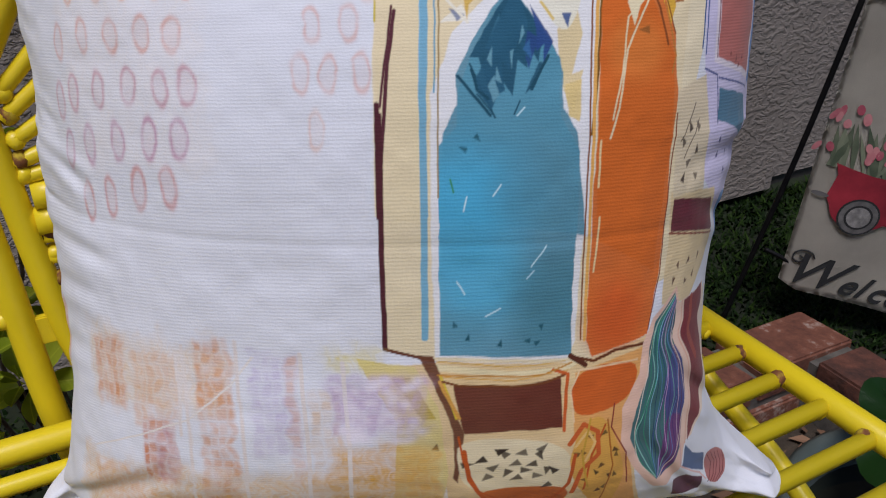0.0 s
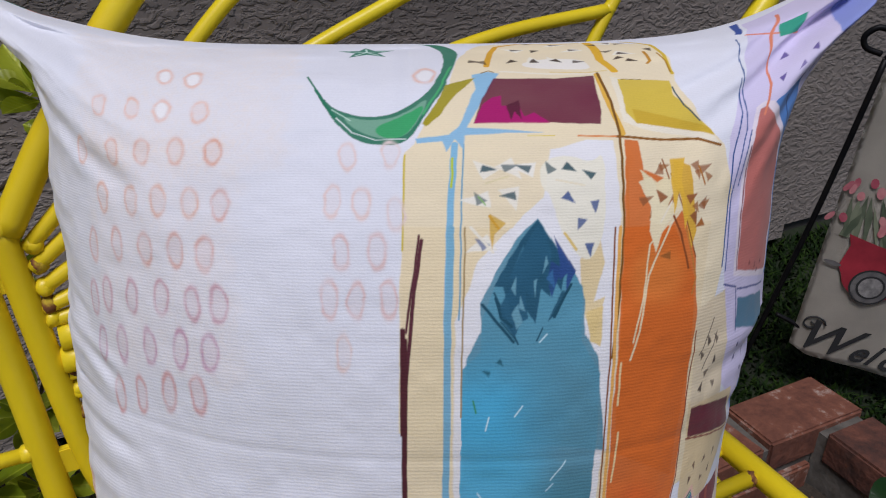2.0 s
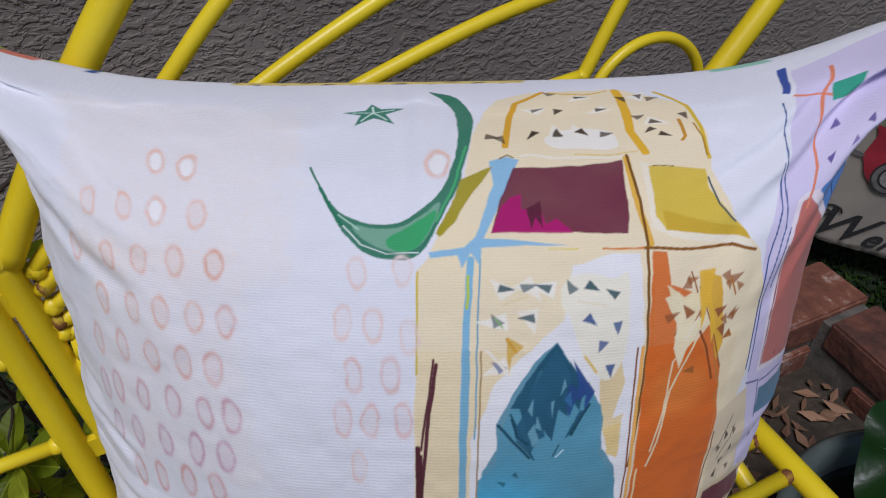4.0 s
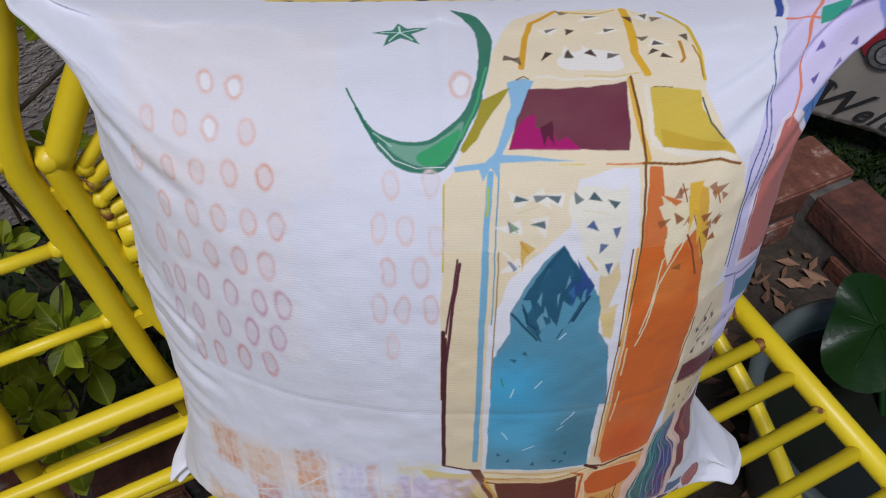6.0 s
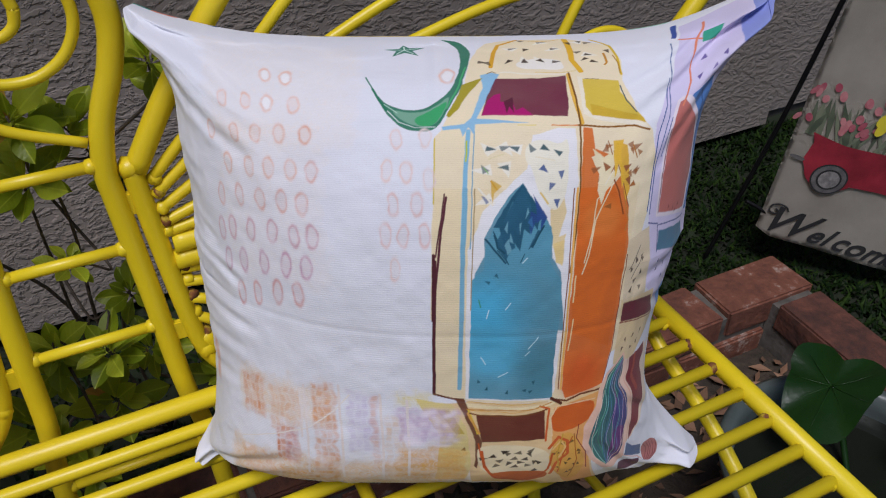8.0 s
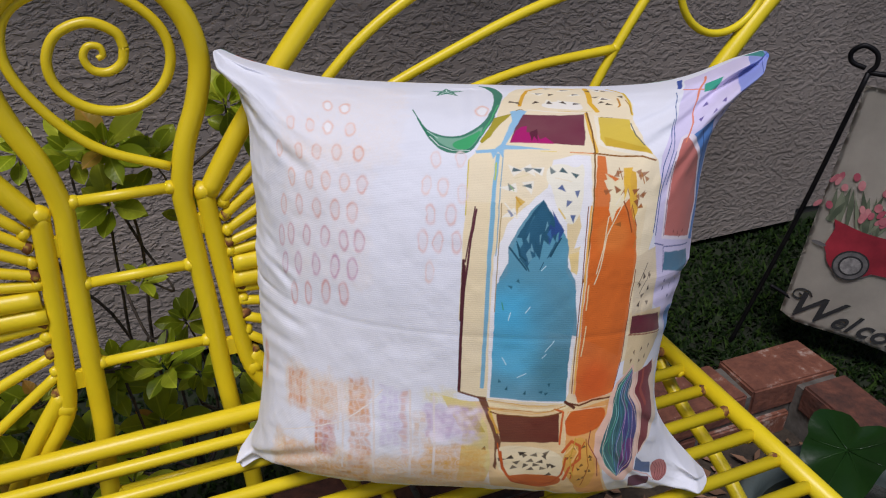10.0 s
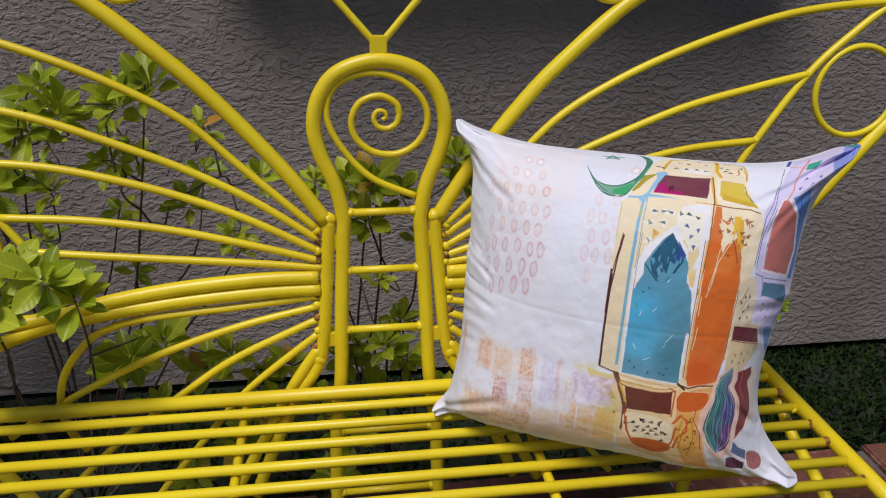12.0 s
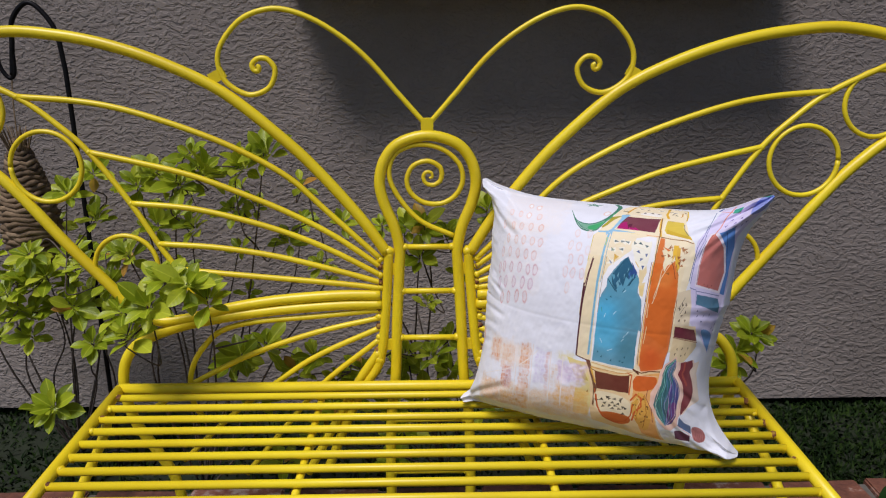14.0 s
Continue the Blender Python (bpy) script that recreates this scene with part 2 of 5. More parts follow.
for v in bm.verts:
    v.co.x, v.co.y = 0.5 + 4.5 * v.co.x, 0.53 + 0.28 * v.co.y
    v.co.z = 0.005 + 0.012 * noise.noise(v.co * 6.0)
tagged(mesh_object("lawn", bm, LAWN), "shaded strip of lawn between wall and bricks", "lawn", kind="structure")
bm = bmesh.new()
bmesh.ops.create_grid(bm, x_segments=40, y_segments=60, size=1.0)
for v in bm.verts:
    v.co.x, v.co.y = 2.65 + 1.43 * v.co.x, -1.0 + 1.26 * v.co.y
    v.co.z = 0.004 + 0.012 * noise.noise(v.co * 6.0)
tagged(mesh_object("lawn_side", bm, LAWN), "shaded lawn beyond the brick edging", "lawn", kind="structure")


def grass_patch(name, x0, x1, y0, y1, count, label):
    rng = random.Random(name)
    verts, faces = [], []
    for _ in range(count):
        x, y = rng.uniform(x0, x1), rng.uniform(y0, y1)
        a, h, w = rng.uniform(0, 6.28), rng.uniform(0.010, 0.026), rng.uniform(0.0022, 0.0045)
        lean = rng.uniform(0.3, 1.6) * h
        dx, dy = math.cos(a), math.sin(a)
        i = len(verts)
        verts += [(x - dy * w, y + dx * w, 0), (x + dy * w, y - dx * w, 0), (x + dx * lean * 0.4 + dy * w * 0.8, y + dy * lean * 0.4 - dx * w * 0.8, h * 0.6),
                  (x + dx * lean * 0.4 - dy * w * 0.8, y + dy * lean * 0.4 + dx * w * 0.8, h * 0.6), (x + dx * lean, y + dy * lean, h * 0.95)]
        faces += [(i, i + 1, i + 2, i + 3), (i + 3, i + 2, i + 4)]
    me = bpy.data.meshes.new(name)
    me.from_pydata(verts, [], faces)
    me.materials.append(GRASS)
    return tagged(new(name, me), label, "grass", kind="stuff")


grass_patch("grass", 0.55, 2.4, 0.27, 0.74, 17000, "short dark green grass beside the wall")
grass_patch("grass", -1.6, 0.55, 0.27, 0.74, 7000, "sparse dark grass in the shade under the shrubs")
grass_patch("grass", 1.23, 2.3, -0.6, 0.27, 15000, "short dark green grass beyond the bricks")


# ---- bench ----
def back_point(x, z):
    """A place on the slightly reclined plane of the backrest."""
    return (x, 0.05 + 0.06 * (z - 0.55), z)


def on_back(points, side=1):
    return [back_point(side * x, z) for x, z in points]


bench = thing("garden_bench", "yellow painted iron butterfly bench with slatted seat and rusty welds", "bench")
THICK, MID, THIN = 0.0100, 0.0085, 0.0054
SEAT_Z, HALF = 0.4435, 0.578
# seat
tube("back_rail", [(-HALF, 0.015, SEAT_Z + 0.001), (HALF, 0.015, SEAT_Z + 0.001)], 0.0102, bench, sides=14)
tube("front_rail", [(-HALF, -0.418, SEAT_Z), (HALF, -0.418, SEAT_Z)], 0.0104, bench, sides=14)
for s in (-1, 1):
    tube("side_rail", [(s * HALF, 0.015, SEAT_Z), (s * HALF, -0.418, SEAT_Z)], 0.0104, bench, sides=14)
SLATS = [-0.0195 - 0.0393 * k for k in range(10)]
for y in SLATS:
    tube("slat", [(-HALF + 0.006, y, SEAT_Z), (HALF - 0.006, y, SEAT_Z)], 0.0068, bench, sides=12)
for x in (-0.2, 0.187):
    tube("cross_bar", [(x, 0.015, SEAT_Z - 0.013), (x, -0.418, SEAT_Z - 0.013)], 0.0065, bench)
wr = random.Random(4)


def weld(at, r, rusty):
    """A lumpy weld bead."""
    bm = bmesh.new()
    bmesh.ops.create_icosphere(bm, subdivisions=2, radius=r)
    for v in bm.verts:
        v.co *= 0.9 + 0.22 * noise.noise(v.co * 180 + Vector(at) * 50)
        v.co += Vector(at)
    part("weld", bm, RUST if rusty else YELLOW, bench, "rust-stained weld bead" if rusty else "")


for s in (-1, 1):
    for y in SLATS:
        weld((s * (HALF - 0.0125), y + wr.uniform(-0.003, 0.003), SEAT_Z - wr.uniform(-0.003, 0.004)), wr.uniform(0.0062, 0.0078), wr.random() < 0.5)

# backrest, mirrored about the body
UPPER = [(0.076, 0.692), (0.12, 0.757), (0.19, 0.842), (0.25, 0.9025), (0.345, 0.981), (0.44, 1.029), (0.535, 1.0615), (0.63, 1.080), (0.73, 1.085),
         (0.84, 1.058), (0.885, 1.0), (0.87, 0.93), (0.80, 0.873), (0.737, 0.814), (0.656, 0.716), (0.588, 0.637), (0.548, 0.590), (0.505, 0.566), (0.44, 0.572), (0.369, 0.590), (0.279, 0.604), (0.169, 0.612), (0.09, 0.612)]
LOWER = [(0.088, 0.594), (0.17, 0.593), (0.28, 0.585), (0.385, 0.571), (0.467, 0.554), (0.533, 0.529), (0.562, 0.505), (0.578, 0.47), (0.58, 0.42), (0.565, 0.36), (0.53, 0.30), (0.50, 0.24), (0.49, 0.16), (0.50, 0.06), (0.51, -0.045)]
STRUT = [(0.83, 1.03), (0.80, 1.018), (0.711, 0.976), (0.653, 0.933), (0.598, 0.88), (0.533, 0.787), (0.489, 0.71), (0.455, 0.655), (0.43, 0.60)]
VEINS = [
    [(0.711, 0.977), (0.61, 0.969), (0.526, 0.953), (0.416, 0.917), (0.326, 0.878), (0.247, 0.831), (0.181, 0.769), (0.085, 0.678)],
    [(0.598, 0.88), (0.521, 0.863), (0.423, 0.838), (0.331, 0.803), (0.251, 0.768), (0.17, 0.724), (0.085, 0.664)],
    [(0.533, 0.788), (0.428, 0.778), (0.334, 0.756), (0.253, 0.730), (0.178, 0.698), (0.085, 0.648)],
    [(0.489, 0.713), (0.383, 0.705), (0.275, 0.687), (0.167, 0.659), (0.085, 0.635)],
    [(0.465, 0.666), (0.396, 0.658), (0.277, 0.646), (0.168, 0.635), (0.085, 0.625)],
    [(0.43, 0.36), (0.452, 0.40), (0.455, 0.445), (0.443, 0.486), (0.418, 0.521), (0.387, 0.546), (0.326, 0.562), (0.207, 0.572), (0.09, 0.583)],
    [(0.53, 0.39), (0.442, 0.445), (0.33, 0.50), (0.209, 0.541), (0.09, 0.568)],
    [(0.48, 0.28), (0.38, 0.375), (0.288, 0.443), (0.211, 0.494), (0.09, 0.549)],
    [(0.36, 0.25), (0.27, 0.36), (0.198, 0.442), (0.09, 0.528)],
    [(0.24, 0.25), (0.18, 0.36), (0.133, 0.445), (0.094, 0.502)],
]
ANTENNA = [(0.004, 0.926), (0.05, 0.978), (0.1, 1.035), (0.146, 1.0745), (0.195, 1.104), (0.241, 1.1195), (0.278, 1.119), (0.317, 1.103), (0.35, 1.067), (0.36, 1.033),
           (0.347, 0.999), (0.31, 0.978), (0.275, 0.989), (0.262, 1.018), (0.274, 1.037), (0.290, 1.039), (0.301, 1.030), (0.299, 1.020), (0.292, 1.018), (0.290, 1.024), (0.294, 1.027)]
BODY = [(0.07, -0.045), (0.078, 0.2), (0.075, 0.36), (0.065, 0.45), (0.060, 0.56), (0.054, 0.665), (0.053, 0.70), (0.062, 0.742), (0.079, 0.784), (0.0865, 0.822), (0.077, 0.862), (0.05, 0.892), (0.0, 0.905)]
for s in (-1, 1):
    tube("upper_wing_tube", [(x - 0.008 * math.sin(math.pi * min(1, max(0, (abs(x) - 0.08) / 0.6))) * (z > 0.66), y, z) for x, y, z in on_back(UPPER, s)], THICK, bench, sides=14)
    tube("lower_wing_tube", on_back(LOWER, s), THICK, bench, sides=14)
    tube("wing_strut", on_back(STRUT, s), THIN, bench)
    for k, v in enumerate(VEINS):
        tube("wing_vein", on_back(v, s), THIN if k != 9 else 0.0085, bench)
        weld(back_point(s * (v[-1][0] + 0.004), v[-1][1] + 0.002), 0.0074, (k * 5 + s) % 2 == 0)
        if k < 5:
            weld(back_point(s * v[0][0], v[0][1]), 0.0066, False)
    tube("antenna", on_back(ANTENNA, s), 0.0047, bench, per=10)
    tube("post", on_back([(0.0725, 0.697), (0.078, 0.62), (0.086, 0.53), (0.093, 0.487), (0.104, 0.462), (0.125, 0.43), (0.16, 0.36), (0.20, 0.26)], s), 0.0092, bench, sides=14)
    weld(back_point(s * 0.0725, 0.695), 0.0115, False)
    weld(back_point(s * 0.095, 0.484), 0.0122, False)
    # rings filling the wing
    for cx, cz, rr, a0, a1 in ((0.676, 0.855, 0.0625, 0, 360), (0.797, 0.955, 0.058, 0, 360), (0.552, 0.672, 0.057, -30, 215)):
        ring = [(cx + rr * math.cos(radians(a)), cz + rr * math.sin(radians(a))) for a in [a0 + (a1 - a0) * k / 24 for k in range(25)]]
        tube("ring", on_back(ring, s), 0.0045, bench, per=2)
    # flat tabs: antenna to wing, post to body
    for (xa, za), (xb, zb) in (((0.350, 1.017), (0.375, 1.004)),):
        bm = bmesh.new()
        a, b = Vector(back_point(s * xa, za)), Vector(back_point(s * xb, zb))
        q = (b - a).to_track_quat("X", "Z").to_matrix().to_4x4()
        bmesh.ops.create_cube(bm, size=1, matrix=Matrix.Translation((a + b) / 2) @ q @ Matrix.Diagonal(((b - a).length, 0.006, 0.019, 1)))
        part("tab", bm, YELLOW, bench, smooth=False)
    for z in (0.662, 0.515):
        bm = bmesh.new()
        x0 = 0.05 if z > 0.6 else 0.06
        p = back_point(0, z)
        box(bm, min(s * x0, s * (x0 + 0.03)), max(s * x0, s * (x0 + 0.03)), p[1] - 0.003, p[1] + 0.003, z - 0.011, z + 0.011, 0.001)
        part("tab", bm, YELLOW, bench, smooth=False)
    # front legs with a curled brace
    tube("front_leg", [(s * 0.545, -0.395, SEAT_Z - 0.01), (s * 0.552, -0.40, 0.3), (s * 0.545, -0.41, 0.12), (s * 0.56, -0.42, -0.045)], 0.0115, bench, sides=12)
    tube("brace", [(s * 0.572, -0.05, SEAT_Z - 0.012), (s * 0.575, -0.10, 0.395), (s * 0.575, -0.2, 0.36), (s * 0.57, -0.3, 0.30), (s * 0.555, -0.395, 0.2)], 0.0085, bench)
tube("body_tube", on_back(BODY, 1) + on_back(BODY[-2::-1], -1), THICK, bench, sides=14)
SPIRAL = [(0.046, 0.724), (-0.013, 0.751), (-0.052, 0.794), (-0.069, 0.836), (-0.057, 0.873), (-0.018, 0.889), (0.024, 0.882), (0.055, 0.856), (0.063, 0.826), (0.050, 0.798),
          (0.023, 0.783), (-0.009, 0.786), (-0.032, 0.805), (-0.037, 0.830), (-0.025, 0.852), (0.0, 0.860), (0.021, 0.850), (0.026, 0.836)]
CURL = [(0.026, 0.837), (0.022, 0.824), (0.010, 0.817), (-0.003, 0.820), (-0.008, 0.831), (-0.003, 0.840), (0.006, 0.839), (0.008, 0.832), (0.003, 0.829)]
tube("spiral", on_back(SPIRAL), 0.0046, bench, per=8)
bm = bmesh.new()
sweep(bm, smooth_line(on_back(CURL), 8), 0.0046, 10, 0.55)
part("spiral_end", bm, YELLOW, bench)
for z, w in ((0.703, 0.052), (0.619, 0.057), (0.528, 0.061), (0.36, 0.075), (0.25, 0.078)):
    tube("rung", on_back([(-w, z), (w, z)]), THIN, bench)
    for s in (-1, 1):
        weld(back_point(s * (w - 0.009), z), 0.008, False)
bm = bmesh.new()
p = back_point(0, 0.918)
box(bm, -0.011, 0.011, p[1] - 0.004, p[1] + 0.004, 0.905, 0.936, 0.001)
part("antenna_tab", bm, YELLOW, bench, smooth=False)
for s in (-1, 1):
    tube("stretcher", [(s * 0.51, 0.03, 0.16), (s * 0.555, -0.405, 0.16)], 0.007, bench)


# ---- cushion ----
C_AT, C_U, C_V, C_N = (np.array(v) for v in ((0.3005, -0.0857, 0.640), (0.9, -0.4359, 0.0043), (0.0955, 0.207, 0.9737), (-0.4253, -0.8759, 0.2279)))
# finer threads where the print is detailed
ACROSS = np.concatenate([np.linspace(-1000, -180, 270, endpoint=False), np.linspace(-180, 480, 620, endpoint=False), np.linspace(480, 1000, 241)])
UPWARD = np.concatenate([np.linspace(-1000, -560, 160, endpoint=False), np.linspace(-560, 960, 700, endpoint=False), np.linspace(960, 1000, 21)])
NA, NB = len(ACROSS), len(UPWARD)
ALPHA, BETA = np.meshgrid(ACROSS, UPWARD)
PRINT = np.empty((NB, NA, 3))
art_rng = np.random.RandomState(5)


def linear(code):
    v = np.array([int(code[i:i + 2], 16) / 255 for i in (0, 2, 4)])
    return np.where(v < 0.04045, v / 12.92, ((v + 0.055) / 1.055) ** 2.4)


def fade(lo, hi, x):
    k = np.clip((x - lo) / (hi - lo), 0, 1)
    return k * k * (3 - 2 * k)


def cloud(cells, seed):
    """Soft random values on the art's grid."""
    r = np.random.RandomState(seed)
    out = np.zeros((NB, NA))
    for octave in range(3):
        n = cells * 2 ** octave
        g = r.rand(n + 2, n + 2)
        x, y = (ALPHA + 1000) / 2000 * n, (BETA + 1000) / 2000 * n
        i, j = np.clip(x.astype(int), 0, n), np.clip(y.astype(int), 0, n)
        u, v = x - i, y - j
        u, v = u * u * (3 - 2 * u), v * v * (3 - 2 * v)
        out += (g[j, i] * (1 - u) * (1 - v) + g[j, i + 1] * u * (1 - v) + g[j + 1, i] * (1 - u) * v + g[j + 1, i + 1] * u * v) / 2 ** octave
    return out / 1.75


EDGE_X, EDGE_Y = (cloud(70, 1) - 0.5) * 4.5, (cloud(70, 2) - 0.5) * 4.5
CLOUD = cloud(26, 3)
FINE = cloud(110, 4)


def window(points, margin=12):
    a, b = [p[0] for p in points], [p[1] for p in points]
    i0, i1 = np.searchsorted(BETA[:, 0], (min(b) - margin, max(b) + margin))
    j0, j1 = np.searchsorted(ALPHA[0], (min(a) - margin, max(a) + margin))
    return slice(i0, i1 + 1), slice(j0, j1 + 1)


def lay(win, code, cover):
    PRINT[win] = PRINT[win] * (1 - cover[..., None]) + linear(code) * cover[..., None]


def inside(points, win):
    cover = 0.0
    for ox, oy in ((-0.9, -0.4), (-0.4, 0.9), (0.4, -0.9), (0.9, 0.4), (0.0, 0.0)):
        x, y = ALPHA[win] + EDGE_X[win] + ox, BETA[win] + EDGE_Y[win] + oy
        hit = np.zeros(x.shape, bool)
        for (xa, ya), (xb, yb) in zip(points, points[1:] + points[:1]):
            if ya != yb:
                hit ^= ((ya > y) != (yb > y)) & (x < (xb - xa) * (y - ya) / (yb - ya) + xa)
        cover = cover + 0.2 * hit
    return cover


def patch(code, *points):
    win = window(points)
    lay(win, code, inside(list(points), win) * (0.93 + 0.07 * CLOUD[win]))


def rounded(code, *points):
    """A patch with flowing outlines."""
    for _ in range(2):
        points = [p for (xa, ya), (xb, yb) in zip(points, points[1:] + points[:1]) for p in ((0.75 * xa + 0.25 * xb, 0.75 * ya + 0.25 * yb), (0.25 * xa + 0.75 * xb, 0.25 * ya + 0.75 * yb))]
        points = tuple(points)
    patch(code, *points)


def line(code, width, *points):
    win = window(points, width + 12)
    x, y = ALPHA[win] + EDGE_X[win] * 0.5, BETA[win] + EDGE_Y[win] * 0.5
    cover = np.zeros(x.shape)
    for (xa, ya), (xb, yb) in zip(points, points[1:]):
        k = np.clip(((x - xa) * (xb - xa) + (y - ya) * (yb - ya)) / ((xb - xa) ** 2 + (yb - ya) ** 2 + 1e-6), 0, 1)
        d = np.hypot(x - xa - k * (xb - xa), y - ya - k * (yb - ya))
        cover = np.maximum(cover, 1 - fade(width * 0.5 - 0.8, width * 0.5 + 0.8, d))
    lay(win, code, cover)


def flecks(code, size, *points):
    for a, b in points:
        t = art_rng.uniform(0, 6.28)
        tri = [(a + size * r * math.cos(t + q), b + size * r * 1.15 * math.sin(t + q)) for q, r in ((0, 1.25), (2.2, 0.95), (3.9, 0.8))]
        win = window(tri)
        lay(win, code, inside(tri, win) * art_rng.uniform(0.75, 1))


def wash(code, radius, strength, at):
    win = window([at], radius)
    d = np.hypot(ALPHA[win] - at[0], BETA[win] - at[1]) / radius
    blue = PRINT[win][..., 2] - PRINT[win][..., 0]
    same = fade(0.02, 0.08, blue) if linear(code)[2] > linear(code)[0] else fade(0.25, 0.4, -blue)
    lay(win, code, strength * (1 - fade(0.25, 1.0, d + 0.5 * (CLOUD[win] - 0.5))) * same)


def smooth_pairs(points):
    return [(p.x, p.y) for p in smooth_line([(a, b, 0) for a, b in points], 5)]


def star(code, outer, inner, at):
    ring = [(at[0] + r * 0.95 * math.cos(q), at[1] + r * 1.05 * math.sin(q)) for k in range(10) for q, r in ((math.pi * (0.52 + k / 5), (outer, inner)[k % 2]),)]
    patch(code, *ring)
    for k in range(0, 10, 2):
        line("CDE6D8", 3, at, (at[0] * 0.35 + ring[k][0] * 0.65, at[1] * 0.35 + ring[k][1] * 0.65))


def eggs(code, *points, wide=15.5, tall=33):
    """Faint printed rings, pale inside."""
    for a, b in points:
        win = window([(a, b)], 70)
        d = np.hypot((ALPHA[win] - a + 2 * EDGE_X[win]) / wide, (BETA[win] - b + 2 * EDGE_Y[win]) / tall)
        ring = np.exp(-((d - 0.85) / 0.16) ** 2) * (0.15 + 1.2 * FINE[win])
        fill = (1 - fade(0.5, 0.8, d)) * 0.28 * CLOUD[win]
        halo = (1 - fade(0.9, 1.4, d)) * 0.08
        lay(win, code, np.clip(ring + fill + halo, 0, 1))


def stain(code, strength, a0, a1, b0, b1):
    """A blotchy watercolour patch."""
    win = window([(a0, b0), (a1, b1)], 30)
    x, y = ALPHA[win] + 13 * EDGE_X[win], BETA[win] + 13 * EDGE_Y[win]
    edge = fade(a0 - 14, a0 + 26, x) * (1 - fade(a1 - 26, a1 + 14, x)) * fade(b0 - 20, b0 + 34, y) * (1 - fade(b1 - 34, b1 + 20, y))
    streak = 0.5 + 0.5 * np.sin(x * 0.42 + 7 * CLOUD[win]) * np.sin(y * 0.13 + 5 * FINE[win])
    lay(win, code, np.clip(strength * edge * (0.3 + 1.2 * FINE[win] * streak + 0.45 * CLOUD[win]), 0, 1))


def mosaic(code, strength, a0, a1, b0, b1):
    """A column of small uneven printed blocks."""
    win = window([(a0, b0), (a1, b1)], 20)
    x, y = ALPHA[win] + 4 * EDGE_X[win], BETA[win] + 5 * EDGE_Y[win]
    edge = fade(a0 - 4, a0 + 6, x) * (1 - fade(a1 - 6, a1 + 4, x)) * fade(b0 - 10, b0 + 25, y) * (1 - fade(b1 - 12, b1 + 6, y))
    tone = art_rng.uniform(0.1, 1, (64, 64))
    block = 0.35 + 0.65 * tone[(np.abs(x - a0) / 17).astype(int) % 64, (np.abs(y - b0) / 24).astype(int) % 64]
    gap = 0.55 + 0.45 * fade(0.08, 0.22, np.abs((x - a0) / 17 % 1 - 0.5) * -1 + 0.5) * fade(0.05, 0.2, 0.5 - np.abs((y - b0) / 24 % 1 - 0.5))
    lay(win, code, np.clip(strength * edge * block * gap * (0.25 + 1.1 * FINE[win]), 0, 1))


PRINT[:] = linear("EAEAF0")
# lavender ground of the second lantern
patch("D9CFEA", (461, 479), (500, 616), (515, 908), (748, 980), (955, 850), (899, 688), (772, 486), (837, 288), (825, 136), (783, -27), (783, -136), (516, 25), (474, 220))
# cream lantern
patch("F3E2BC", (56, 844), (76, 911), (119, 943), (249, 941), (333, 861), (357, 756), (358, 656), (401, 532), (449, 467), (478, 368), (466, 228), (442, 132), (405, 8), (349, -79), (-37, 2), (-27, 475), (-14, 496), (31, 676), (41, 772))
patch("F0DDB4", (-30, 329), (427, 317), (411, 130), (424, 2), (527, -4), (570, -87), (406, -127), (386, -209), (257, -238), (24, -218), (-29, -199), (-32, 124))
patch("EBC994", (386, -209), (449, -171), (426, -267), (337, -313), (306, -335), (224, -372), (67, -354), (31, -232), (251, -237))
patch("E8CFA0", (416, 11), (579, 5), (626, -94), (532, -174), (426, -164), (427, -52))
patch("E6D3B0", (403, 166), (484, 187), (524, 8), (423, 2))
# white behind the arch
patch("EFEDEE", (38, 176), (46, 215), (118, 348), (146, 382), (156, 480), (208, 502), (247, 498), (257, 342), (251, 257), (256, -41), (35, 0))
patch("F0EEEE", (34, 172), (61, 268), (103, 325), (251, 322), (247, 139), (242, -24), (236, -197), (224, -228), (31, -213), (30, -13))
patch("EAD3A0", (195, 269), (226, 306), (233, 261), (217, 198), (234, 206), (218, 139), (204, 178))
patch("EBCF8C", (207, 183), (232, 191), (228, 127), (211, 136))
patch("F4EAD2", (274, 674), (255, 687), (265, 543), (293, 522), (442, 469), (427, 491), (284, 539))
# blue arch
patch("5F95A8", (137, 343), (163, 290), (193, 239), (204, 201), (204, 148), (225, 113), (245, -37), (41, 0), (48, 116), (65, 157), (64, 203), (84, 251), (111, 307))
patch("5C9AB0", (136, 320), (176, 265), (201, 223), (199, 137), (230, 86), (231, -15), (228, -107), (230, -223), (37, -211), (42, 98), (64, 125), (67, 179), (84, 235), (110, 285))
wash("4FB0D6", 125, 0.9, (78, 24))
wash("58B8DC", 96, 0.7, (92, -98))
wash("48808F", 114, 0.75, (204, -140))
wash("5C8FA0", 108, 0.5, (177, 36))
patch("24566E", (137, 341), (176, 261), (171, 218), (158, 242), (155, 209), (143, 222), (135, 167), (122, 191), (104, 176), (92, 228), (81, 229), (118, 307))
patch("2D4E86", (145, 277), (178, 248), (166, 239), (157, 207))
patch("3C7188", (119, 296), (131, 257), (113, 226), (105, 249))
patch("2A5B72", (180, 217), (157, 175), (151, 170), (171, 218))
line("1F4F62", 2.4, (81, 218), (93, 183), (112, 137))
line("1F4F62", 2.0, (90, 172), (110, 142))
line("1F4F62", 2.0, (136, 141), (144, 160))
line("C9E8F0", 2.0, (71, 7), (75, 26))
